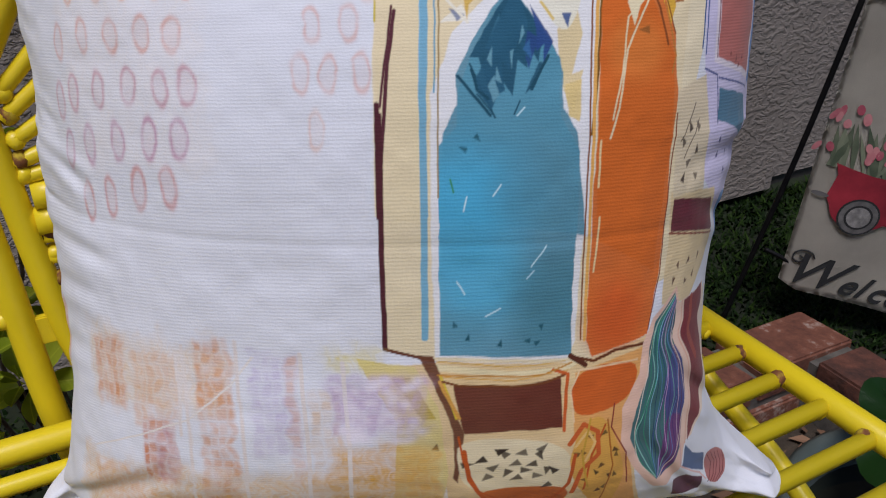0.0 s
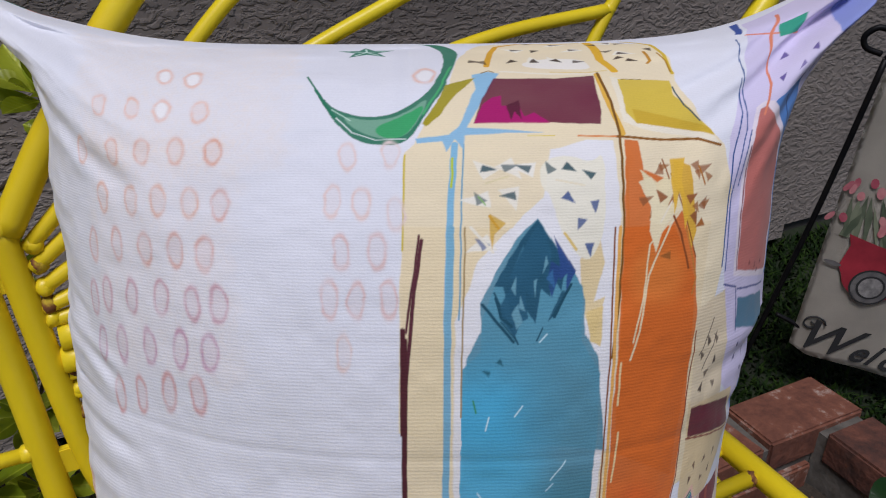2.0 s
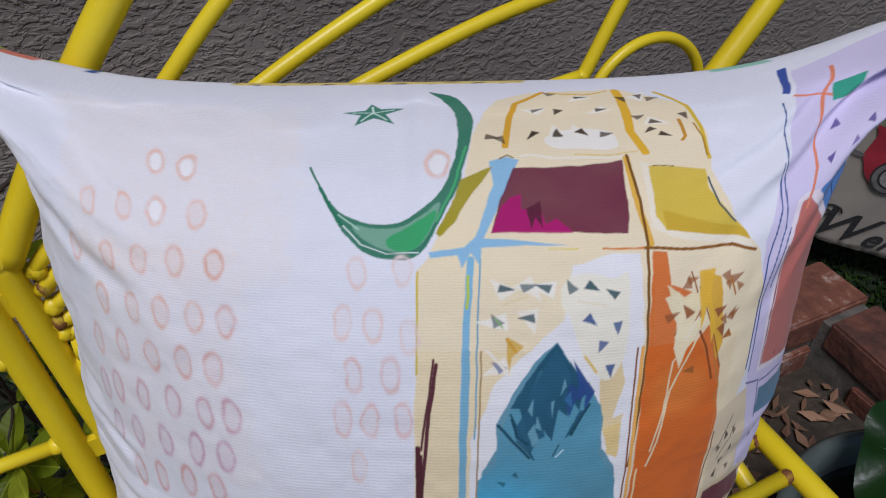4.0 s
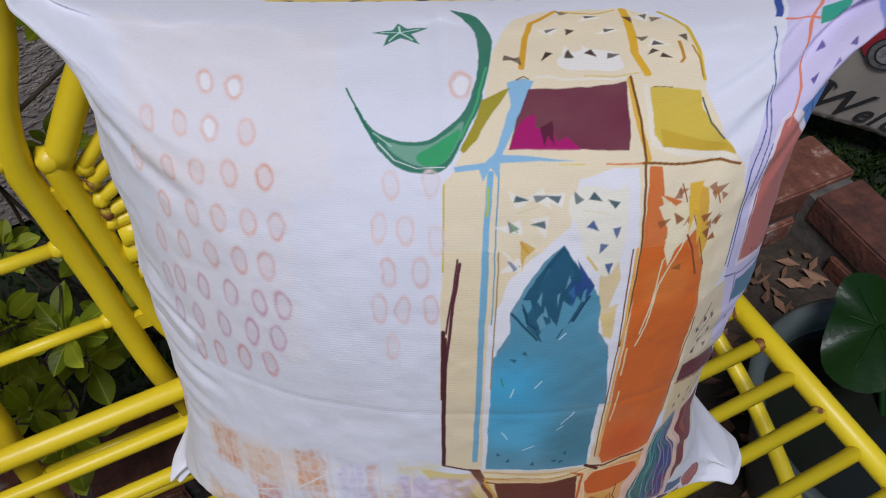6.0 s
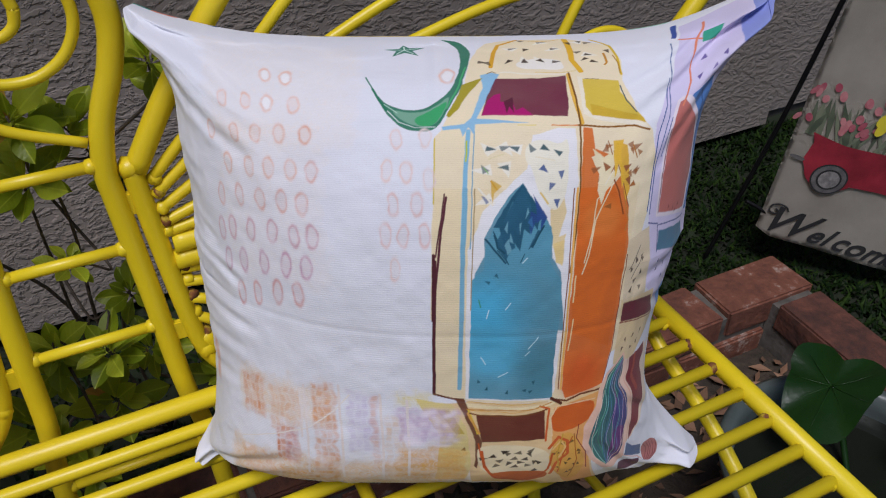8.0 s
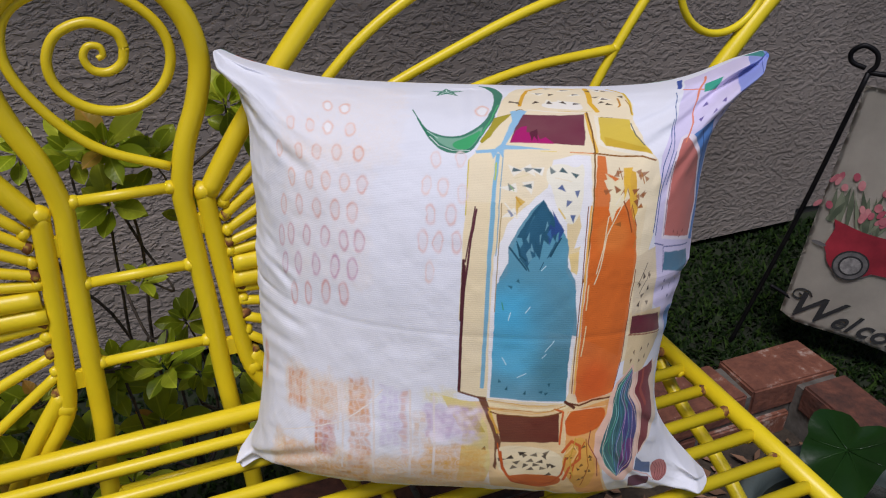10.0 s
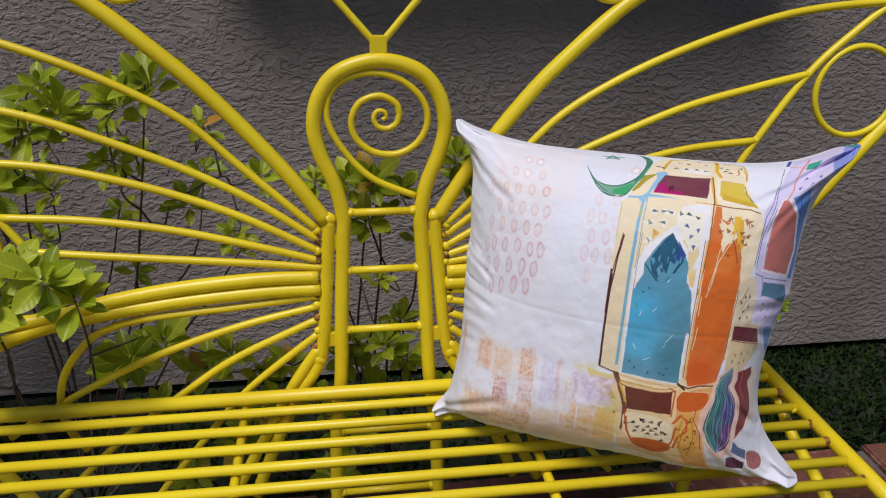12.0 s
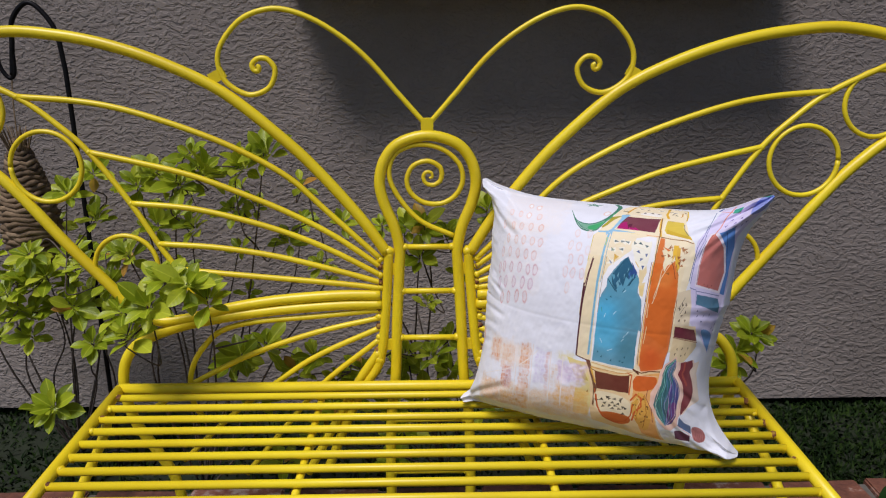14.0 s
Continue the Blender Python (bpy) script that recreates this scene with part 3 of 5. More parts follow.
line("C9E8F0", 2.0, (109, 27), (119, 42))
line("C9E8F0", 2.0, (163, -77), (184, -48))
line("B9DCE8", 2.0, (157, -95), (167, -84))
line("C9E8F0", 2.0, (61, -96), (71, -114))
line("C9E8F0", 2.0, (99, -150), (119, -138))
line("C9E8F0", 2.0, (140, 139), (150, 151))
line("3E8F4A", 2.0, (55, 51), (58, 33))
flecks("1E5664", 6.0, (76, -184), (119, -194), (161, -192), (180, -171), (58, -161), (174, -198), (72, 93), (87, 110))
# left column
line("D8C24A", 2.4, (-26, 470), (-28, 372), (-30, 288))
line("89BEDA", 8.4, (35, 494), (29, 370), (24, 222), (23, 1))
line("7FB4CC", 8.7, (29, 327), (24, 147), (22, -13), (19, -181))
line("6FA6C2", 2.0, (46, 494), (41, 328), (38, 176))
line("A58A5A", 2.0, (46, 327), (42, 146), (40, 26))
line("C3D33C", 3.0, (32, 463), (30, 401))
line("5E2E38", 4.7, (-6, 306), (-15, 225), (-21, 148), (-28, 68))
line("55262E", 6.7, (-28, 144), (-28, 68), (-31, -52), (-31, -198))
line("5E2E38", 3.0, (-9, 314), (-17, 234), (-26, 155))
line("55262E", 6.0, (-30, 160), (-31, 81), (-32, -1))
# cross, olive, maroon
patch("8FC0DE", (-13, 508), (28, 516), (40, 537), (63, 650), (60, 703), (83, 718), (97, 709), (91, 679), (67, 596), (49, 534), (153, 522), (101, 520), (47, 515), (46, 481), (35, 505), (25, 476), (20, 501), (-11, 496))
line("8A6A2A", 2.4, (73, 711), (83, 722), (90, 715))
patch("A89A1E", (22, 664), (65, 690), (36, 627), (17, 568), (0, 538), (-5, 545), (13, 605))
patch("722C42", (90, 688), (176, 684), (230, 692), (232, 597), (230, 540), (129, 550), (58, 544), (70, 614))
patch("B0186C", (83, 619), (96, 626), (96, 593), (119, 593), (126, 562), (138, 574), (161, 545), (58, 544), (70, 596))
patch("5C2236", (102, 594), (120, 610), (122, 553), (114, 576), (108, 552))
# dome
line("E0A82E", 8.4, (138, 941), (99, 889), (86, 800), (80, 743))
line("E8B530", 12.0, (241, 935), (246, 852), (248, 767), (264, 708))
line("DDBB3A", 6.0, (295, 923), (333, 861), (348, 775), (355, 684))
line("B98A22", 3.0, (337, 795), (349, 743), (353, 691))
line("E0B23A", 4.8, (148, 937), (192, 918), (228, 929))
line("E9D08A", 3.6, (170, 711), (221, 706), (252, 713))
rounded("F7F1E6", (130, 759), (174, 785), (225, 770), (233, 718), (178, 724), (135, 734))
line("F6ECD6", 6.0, (100, 718), (162, 704), (229, 700))
line("C98F2E", 5.4, (317, 809), (323, 750), (318, 737))
flecks("F8F2E2", 20, (126, 849), (187, 900), (212, 843), (151, 767), (181, 769), (269, 905), (282, 805))
flecks("4A3A2C", 11.0, (126, 849), (153, 841), (187, 902), (212, 843), (117, 770), (151, 767), (181, 769), (212, 760), (64, 768), (244, 893), (269, 910), (286, 895), (260, 822), (282, 805), (325, 825), (276, 777), (293, 758), (74, 763), (148, 930))
# divider and right panel
line("E9B64A", 9.6, (236, 697), (246, 594), (262, 512))
line("7E5620", 4.2, (237, 703), (249, 606), (257, 513), (260, 426), (262, 320), (257, 211), (247, 107))
line("E2B358", 3.0, (267, 435), (269, 318), (266, 197), (257, 92))
patch("DDC046", (266, 675), (349, 658), (355, 606), (401, 530), (429, 493), (284, 539), (271, 566))
patch("D2AE36", (280, 576), (413, 514), (429, 492), (284, 539))
line("8F5C22", 6.0, (252, 507), (325, 493), (394, 486), (440, 468))
line("3C5560", 3.0, (353, 635), (368, 578), (399, 530))
line("6E5A22", 2.0, (272, 674), (302, 669))
line("E08A4A", 3.6, (197, 511), (251, 507))
line("E6CF4E", 2.0, (128, 514), (164, 513))
# orange panel
patch("DC7430", (264, 498), (285, 494), (293, 429), (330, 409), (309, 372), (304, 330), (336, 310), (363, 345), (395, 257), (405, 161), (398, 25), (394, -105), (266, -47), (259, 104), (263, 298), (264, 425))
patch("DE6E26", (263, 321), (348, 319), (396, 220), (396, 131), (409, 12), (410, -110), (389, -207), (268, -231), (256, -199), (256, -25), (256, 139))
wash("D9571C", 96, 0.7, (315, -170))
wash("E48A3E", 75, 0.5, (325, 236))
patch("F0E0B4", (287, 431), (316, 402), (341, 417), (361, 357), (329, 323), (306, 373))
patch("E0AE3A", (345, 448), (379, 431), (394, 302), (385, 272), (361, 368), (347, 394))
line("EFD9AE", 3.0, (356, 342), (305, 287), (297, 200), (281, 128))
line("EFD9AE", 3.3, (342, 319), (304, 233), (292, 145), (277, 100))
line("8E4A20", 2.4, (395, 257), (379, 307), (341, 417))
line("C9823A", 2.7, (373, 308), (399, 220), (392, 193))
line("F0B45E", 5.4, (256, 322), (250, 139), (252, -25), (253, -199))
line("8A4A1C", 2.7, (248, 322), (244, 139), (244, -41), (246, -198))
line("F4D8A0", 3.3, (262, 97), (264, 31))
line("F4D8A0", 3.3, (269, -14), (264, -93))
line("8A3A1E", 2.7, (407, 131), (409, 12), (412, -110), (391, -200))
flecks("A4622A", 10.8, (305, 386), (326, 432), (417, 403), (394, 413), (344, 367), (402, 315), (310, 337), (391, 347), (412, 350), (337, 266))
rounded("F4EED8", (143, 454), (180, 469), (214, 448), (232, 476), (234, 343), (225, 283), (200, 261), (166, 322), (156, 387), (140, 402))
flecks("F7F2E4", 21, (74, 438), (100, 441), (123, 441), (65, 379), (102, 386), (68, 297))
flecks("4A6468", 11.5, (74, 438), (100, 441), (123, 441), (156, 440), (180, 440), (211, 427), (65, 379), (102, 386))
flecks("5A6C96", 11.5, (178, 381), (216, 366), (196, 335), (210, 288), (68, 297))
patch("2A5E78", (136, 328), (149, 315), (155, 278), (152, 246), (160, 217), (146, 246), (142, 254), (131, 207), (122, 222), (125, 176), (114, 170), (108, 148), (93, 170), (87, 193), (107, 237), (101, 241), (115, 278))
patch("30508C", (159, 311), (172, 283), (190, 250), (177, 213), (178, 246), (168, 235), (166, 269))
patch("3B6FA0", (149, 239), (157, 254), (162, 222))
patch("6FA3B4", (113, 193), (115, 213), (122, 187))
patch("6FA3B4", (132, 235), (137, 239), (135, 207))
patch("6FA3B4", (103, 183), (112, 200), (117, 170), (109, 159))
patch("6FA3B4", (148, 278), (151, 265), (143, 246))
patch("6FA3B4", (102, 224), (109, 243), (109, 211))
line("1F4F62", 4, (66, 200), (82, 176), (106, 141))
line("1F4F62", 4, (83, 209), (90, 178), (103, 165))
line("1F4F62", 4, (184, 228), (170, 200), (160, 176))
line("1F4F62", 3, (174, 209), (158, 178))
patch("E9B93C", (338, 448), (368, 448), (360, 400), (376, 337), (370, 306), (357, 387), (348, 337))
patch("F2E4BC", (285, 406), (306, 413), (326, 365), (342, 339), (327, 309), (316, 272), (304, 311), (308, 352))
line("8E4A20", 4, (347, 335), (363, 300), (381, 239))
flecks("9A5C34", 13, (321, 426), (325, 374), (297, 367), (389, 428), (407, 421), (381, 365), (408, 350), (387, 328))
patch("DDB55A", (76, 352), (97, 335), (83, 313), (79, 284))
# base ground
patch("EBCB96", (-32, -229), (42, -220), (246, -238), (385, -221), (406, -264), (369, -352), (367, -502), (388, -709), (49, -588), (35, -378))
patch("E9A860", (239, -254), (381, -227), (373, -343), (359, -469), (373, -702), (279, -638), (240, -370))
# base of the lantern
line("F6E3B4", 10.7, (31, -230), (132, -247), (212, -247), (236, -237))
line("D9A94A", 2.0, (33, -220), (131, -234), (221, -233))
line("E0A850", 2.0, (34, -245), (132, -259), (226, -248))
patch("66281C", (53, -260), (136, -270), (214, -260), (220, -354), (136, -351), (69, -356), (61, -314))
line("D2622A", 6.0, (202, -246), (226, -255), (223, -315), (222, -360))
rounded("D4601E", (245, -248), (375, -244), (362, -307), (306, -331), (244, -338), (231, -295))
line("F2CFA0", 3.3, (239, -345), (232, -285), (247, -251), (368, -247))
line("6A3418", 5.4, (233, -227), (273, -238), (319, -225), (391, -221))
line("5E2E1C", 9.4, (230, -225), (257, -243))
line("6A3A26", 5.4, (-29, -199), (3, -210), (28, -218))
patch("70402A", (9, -208), (28, -211), (38, -245), (52, -298), (69, -351), (60, -475), (54, -458), (55, -353), (41, -297))
line("E0C03A", 4.0, (37, -245), (47, -277), (58, -322))
patch("E6D28C", (-70, -213), (5, -228), (34, -298), (47, -450), (33, -554), (-31, -558), (-19, -328))
patch("C8AE50", (-26, -246), (-1, -245), (31, -321), (14, -321))
rounded("F0DFB8", (61, -361), (206, -374), (248, -441), (238, -515), (160, -479), (75, -505), (57, -425))
rounded("CC6420", (86, -496), (160, -485), (232, -503), (229, -559), (164, -587), (98, -546))
rounded("E4AA4C", (245, -371), (292, -327), (332, -410), (346, -495), (300, -632), (250, -518), (230, -438))
line("C85A1E", 3.1, (61, -361), (68, -425), (88, -496), (148, -561))
line("C85A1E", 4.1, (259, -520), (274, -421), (300, -359))
flecks("3A2E24", 11.1, (93, -413), (121, -396), (143, -423), (181, -407), (175, -460), (144, -460), (101, -457), (70, -425), (206, -448))
flecks("5A3A1E", 8.3, (272, -379), (293, -451), (322, -419), (261, -487), (286, -528), (309, -484), (30, -383), (247, -416))
# teal wave and maroon wave
patch("F0C6B0", (475, -143), (502, -191), (512, -236), (552, -282), (571, -339), (545, -393), (528, -460), (495, -538), (449, -576), (414, -566), (362, -473), (334, -401), (338, -334), (376, -271), (381, -221), (405, -182))
patch("F2DCC4", (697, -173), (697, -173), (688, -230), (731, -310), (760, -378), (656, -401), (532, -438), (515, -415), (536, -343), (510, -254), (508, -210), (575, -180))
patch("2B6A6E", (472, -152), (489, -189), (472, -228), (521, -276), (545, -330), (523, -388), (510, -460), (464, -521), (423, -536), (380, -469), (357, -401), (369, -343), (398, -282), (399, -232), (412, -191))
rounded("4E4E86", (482, -232), (521, -276), (545, -330), (523, -388), (508, -456), (464, -521), (421, -536), (442, -456), (467, -393), (447, -315), (473, -273))
rounded("6E3F74", (468, -375), (523, -386), (508, -456), (464, -521), (431, -523), (446, -425))
# contour threads that follow the wave
WAVE_A = [(474, -156), (418, -195), (406, -234), (401, -284), (375, -345), (363, -404), (384, -467), (424, -532)]
WAVE_B = [(482, -173), (484, -206), (476, -232), (526, -284), (538, -341), (521, -397), (504, -464), (426, -536)]
RIBBON = [(xb + 34, yb) for xb, yb in WAVE_B[:-1]]
RIBBON_FAR = [(xb + (150, 165, 150, 140, 150, 130, 60)[i], yb + 12) for i, (xb, yb) in enumerate(WAVE_B[:-1])]
patch("F0CDB8", *smooth_pairs(WAVE_B[:-1]), *smooth_pairs(RIBBON_FAR)[::-1])
patch("7A2630", *smooth_pairs(RIBBON), *smooth_pairs([(x - 16, y) for x, y in RIBBON_FAR])[::-1])
line("A04A3E", 14, *smooth_pairs([(x + 36, y) for x, y in RIBBON[:4]]))
line("F6E0C8", 5, *smooth_pairs([(x - 6, y) for x, y in RIBBON_FAR]))
line("E8B49A", 4, *smooth_pairs([(x - 10, y) for x, y in RIBBON]))
for k, code in enumerate(("F4E2D0", "2F8A68", "9AD6C6", "1F6A62", "3FA07A", "8CC8D8", "1C3A5C", "5C86B4", "2A3F70", "B4B0DC", "5A3468", "C9A0C8", "3E2C5E", "7FB8A8", "24566E", "6A8CC0", "47306A", "D8B8C8", "5A2A40", "F6DCC8")):
    f = k / 20
    line(code, 2.0, *smooth_pairs([(xa + (xb - xa) * (f + 0.05 * math.sin(1.7 * i + k)), ya + (yb - ya) * f) for i, ((xa, ya), (xb, yb)) in enumerate(zip(WAVE_A, WAVE_B))]))
patch("54688C", (530, -471), (558, -508), (612, -532), (590, -596), (506, -530))
rounded("B8706A", (612, -540), (673, -538), (734, -576), (705, -637), (630, -684), (593, -664), (590, -623))
line("6A2A34", 3, (627, -545), (636, -590), (608, -632), (586, -651))
line("6A2A34", 3, (651, -549), (656, -593), (621, -640), (595, -656))
line("6A2A34", 3, (673, -556), (668, -601), (636, -642), (604, -662))
line("6A2A34", 3, (694, -566), (686, -607), (651, -651), (612, -670))
line("6A2A34", 3, (723, -568), (710, -607), (668, -651), (621, -676))
patch("5A1E38", (474, -576), (519, -571), (575, -612), (545, -676), (460, -656))
line("E6B8B0", 5, (510, -460), (502, -527), (571, -593), (586, -634))
line("8A2E2A", 3, (319, -321), (313, -367), (347, -430), (349, -521))
line("C85A1E", 7, (68, -393), (76, -467), (103, -540), (148, -571), (203, -545), (232, -493), (243, -417))
line("D2622A", 9, (232, -391), (257, -352), (285, -371), (287, -421), (254, -462), (238, -527))
line("F0C47A", 5, (242, -399), (265, -367), (280, -393), (262, -436))
line("DDA24A", 5, (36, -254), (62, -323))
line("7A4420", 4, (40, -254), (63, -263), (135, -269), (190, -267), (220, -256))
line("C98A3A", 3, (34, -243), (81, -247), (147, -252), (189, -252), (232, -236))
flecks("3A2E24", 11, (128, -401), (155, -399), (186, -395), (109, -434), (129, -445), (156, -443), (170, -428), (193, -445), (194, -488))
flecks("4A3A1E", 8, (284, -469), (299, -375), (326, -430), (259, -415), (299, -521), (321, -484))
# right panels
patch("64182E", (426, 0), (571, -11), (618, -67), (431, -50))
line("8A4034", 3.1, (427, -52), (622, -73))
patch("4A7C94", (531, 163), (722, 139), (783, 65), (534, 112))
line("3A4C86", 3.1, (477, 196), (521, 184), (534, 107))
line("3A4C86", 3.1, (528, 179), (733, 153))
patch("4C82C4", (584, 541), (690, 580), (790, 420), (812, 261), (800, 154), (731, 165), (760, 267), (679, 430))
patch("EFE2E8", (552, 552), (582, 546), (684, 434), (768, 275), (735, 163), (507, 205), (505, 319), (511, 452), (528, 542))
patch("C46E62", (558, 538), (666, 430), (745, 275), (712, 178), (520, 213), (518, 319), (524, 450), (538, 534))
line("7E2F38", 3.0, (521, 452), (514, 319), (517, 213))
line("2F5590", 3.5, (489, 634), (491, 534), (474, 439), (472, 326), (465, 230))
line("26406E", 4.0, (640, 545), (705, 430), (778, 265))
rounded("6C9BD0", (589, 3), (783, -30), (783, -101), (783, -140))
line("2F5590", 3.1, (485, 808), (505, 491), (480, 357), (477, 220))
line("2F5590", 3.1, (518, 488), (498, 372))
line("E58A6A", 6.2, (509, 821), (634, 725))
line("E58A6A", 7.2, (569, 883), (566, 683), (572, 592), (552, 520))
patch("2CA284", (576, 811), (621, 816), (630, 731), (585, 748))
patch("23479A", (497, 933), (512, 935), (501, 832), (488, 841))
rounded("8E9AD8", (664, 927), (825, 980), (955, 865), (922, 756), (881, 632), (709, 652))
rounded("6F8CD2", (837, 980), (955, 865), (922, 774), (801, 845))
patch("3A8E84", (660, 980), (825, 980), (785, 837))
line("2A3F8C", 4.1, (783, 980), (802, 828), (802, 710))
flecks("6A5A9A", 12.0, (618, 660), (664, 618), (689, 652), (772, 601), (693, 581), (760, 654), (741, 585), (606, 601))
flecks("4A4476", 7.4, (557, 80), (618, 55), (672, 60), (783, 8), (614, 29), (751, -10), (565, 55), (783, -18))
flecks("4A3C34", 8.3, (433, 84), (446, 106), (474, 71), (454, 51), (483, 31), (446, 29), (468, 107))
flecks("6A4A3A", 7.4, (469, -107), (506, -102), (551, -102), (505, -139), (460, -130), (539, -131))
flecks("7A3A34", 5.5, (572, 217), (602, 207), (638, 208), (618, 196))
line("5A4A44", 2.1, (424, 86), (456, 143))
line("5A4A44", 2.1, (441, 60), (469, 118))
# crescent and star
rounded("2C7A5C", (-157, 699), (-138, 624), (-109, 575), (-69, 559), (-30, 576), (2, 638), (24, 729), (23, 829), (4, 912), (-23, 957), (19, 931), (46, 833), (37, 736), (25, 664), (-4, 555), (-23, 494), (-70, 490), (-101, 518), (-129, 583))
rounded("7FAE94", (-109, 567), (-69, 550), (-26, 567), (5, 628), (-7, 560), (-25, 509), (-62, 509), (-93, 534))
rounded("3FA868", (-69, 534), (-27, 563), (0, 605), (-10, 555), (-25, 512), (-50, 507))
line("E8F2EC", 2.0, (-115, 563), (-93, 523), (-63, 505), (-25, 507))
line("4FB070", 3.0, (-4, 571), (17, 652), (33, 743))
line("BFE0CC", 2.0, (-120, 584), (-96, 553))
star("2F7C62", 45, 18, (-86, 839))
line("2C7A5C", 3.0, (-157, 699), (-148, 664), (-134, 612))
line("2C7A5C", 4.8, (-144, 648), (-131, 601), (-116, 563))
line("D0A03A", 4.1, (270, -343), (256, -418), (267, -512))
line("B0641E", 3.1, (305, -349), (317, -457), (292, -576))
line("8FBF6A", 2.0, (63, 384), (71, 368))
line("D9A436", 3.6, (76, 347), (88, 325))
line("E6C878", 4.2, (174, 315), (190, 286))
line("EADBAE", 3.6, (73, 409), (100, 423))
line("F0E4C4", 3.6, (164, 416), (202, 403))
line("F4ECD8", 4.2, (53, 327), (80, 283))
line("9A5A24", 2.4, (325, 449), (338, 407))
line("B5701E", 3.0, (395, 428), (410, 388))
line("F2E6CC", 3.0, (324, 325), (343, 362))
stain("F2E2D2", 0.3, -560, -172, 420, 889)
stain("F4E4D6", 0.25, -540, -240, 60, 520)
eggs("EFC9B8", (-380, 686), (-330, 680), (-374, 576), (-2, 702), (-498, 573), (-430, 578), (-312, 576))
for at in ((-380, 686), (-330, 680), (-374, 576), (-2, 702)):
    rounded("F6F3F2", *[(at[0] + 11 * math.cos(q), at[1] + 24 * math.sin(q)) for q in (0.2, 1.2, 2.1, 3.2, 4.3, 5.3)])
eggs("E9C4B4", (-556, 450), (-470, 461), (-408, 467), (-346, 474), (-504, 356), (-433, 361), (-377, 367), (-321, 365))
eggs("E6B29C", (-284, 474))
eggs("E4BDB4", (-545, 262), (-473, 272), (-408, 274), (-349, 276), (-296, 274), (-272, 365))
eggs("D9B4BC", (-513, 178), (-445, 185), (-380, 191), (-321, 189), (-278, 193), (-560, 165))
eggs("D2ACBE", (-482, 98), (-414, 104), (-349, 111), (-296, 113), (-545, 88))
eggs("DDAEAC", (-445, 22), (-380, 37), (-321, 41), (-505, 10))
eggs("ECD6D0", (-98, 467), (-43, 471), (-116, 376), (-79, 372), (-38, 352), (-104, 124), wide=12)
eggs("E8CCC8", (-104, 285), (-59, 287), (-120, 209), (-86, 207), (-45, 207), wide=12)
stain("E59A6A", 0.5, -745, -690, -300, -180)
stain("EAD0B0", 0.6, -560, -250, -320, -190)
stain("E8C69A", 0.75, -620, 40, -640, -430)
mosaic("E2A06C", 0.75, -722, -692, -300, -175)
mosaic("DE9664", 0.8, -540, -452, -330, -205)
mosaic("E6B080", 0.7, -440, -340, -360, -215)
mosaic("D67A34", 0.95, -425, -352, -480, -330)
mosaic("C48A9C", 0.55, -395, -355, -470, -350)
mosaic("E0A070", 0.85, -312, -248, -520, -185)
mosaic("C9B6DA", 0.6, -222, -150, -400, -200)
mosaic("E3B49A", 0.75, -168, -148, -470, -205)
mosaic("E6BE90", 0.65, -140, -92, -520, -270)
mosaic("E3AE80", 0.7, -560, -430, -640, -440)
mosaic("DDA04C", 0.75, -420, -250, -640, -500)
mosaic("C4A6CC", 0.9, -108, 18, -356, -240)
stain("D4BAD4", 0.5, -108, 16, -352, -240)
stain("DDA040", 0.45, -116, 34, -470, -365)
mosaic("E8B04C", 0.7, -116, 36, -560, -372)
stain("E8D67A", 0.95, -119, -20, -232, -196)
line("EFE6DE", 3.5, (-560, -420), (-430, -372), (-330, -330), (-250, -262), (-215, -215))
for a, b0, b1 in ((-330, -520, -200), (-240, -540, -190), (-145, -530, -205), (-88, -520, -220), (-343, -360, -215)):
    line("EBE0DA", 6.0, (a, b0), (a + 4, (b0 + b1) / 2), (a, b1))

# pale dots on the lavender patch, and a breath of colour over the white ground
for _ in range(46):
    da, db = art_rng.uniform(-100, 12), art_rng.uniform(-365, -250)
    dot_win = window([(da, db)], 14)
    lay(dot_win, "EFE4EE", 0.65 * np.exp(-((ALPHA[dot_win] - da) ** 2 + (BETA[dot_win] - db) ** 2) / 60))
PRINT *= (0.97 + 0.06 * (CLOUD - 0.5))[..., None]


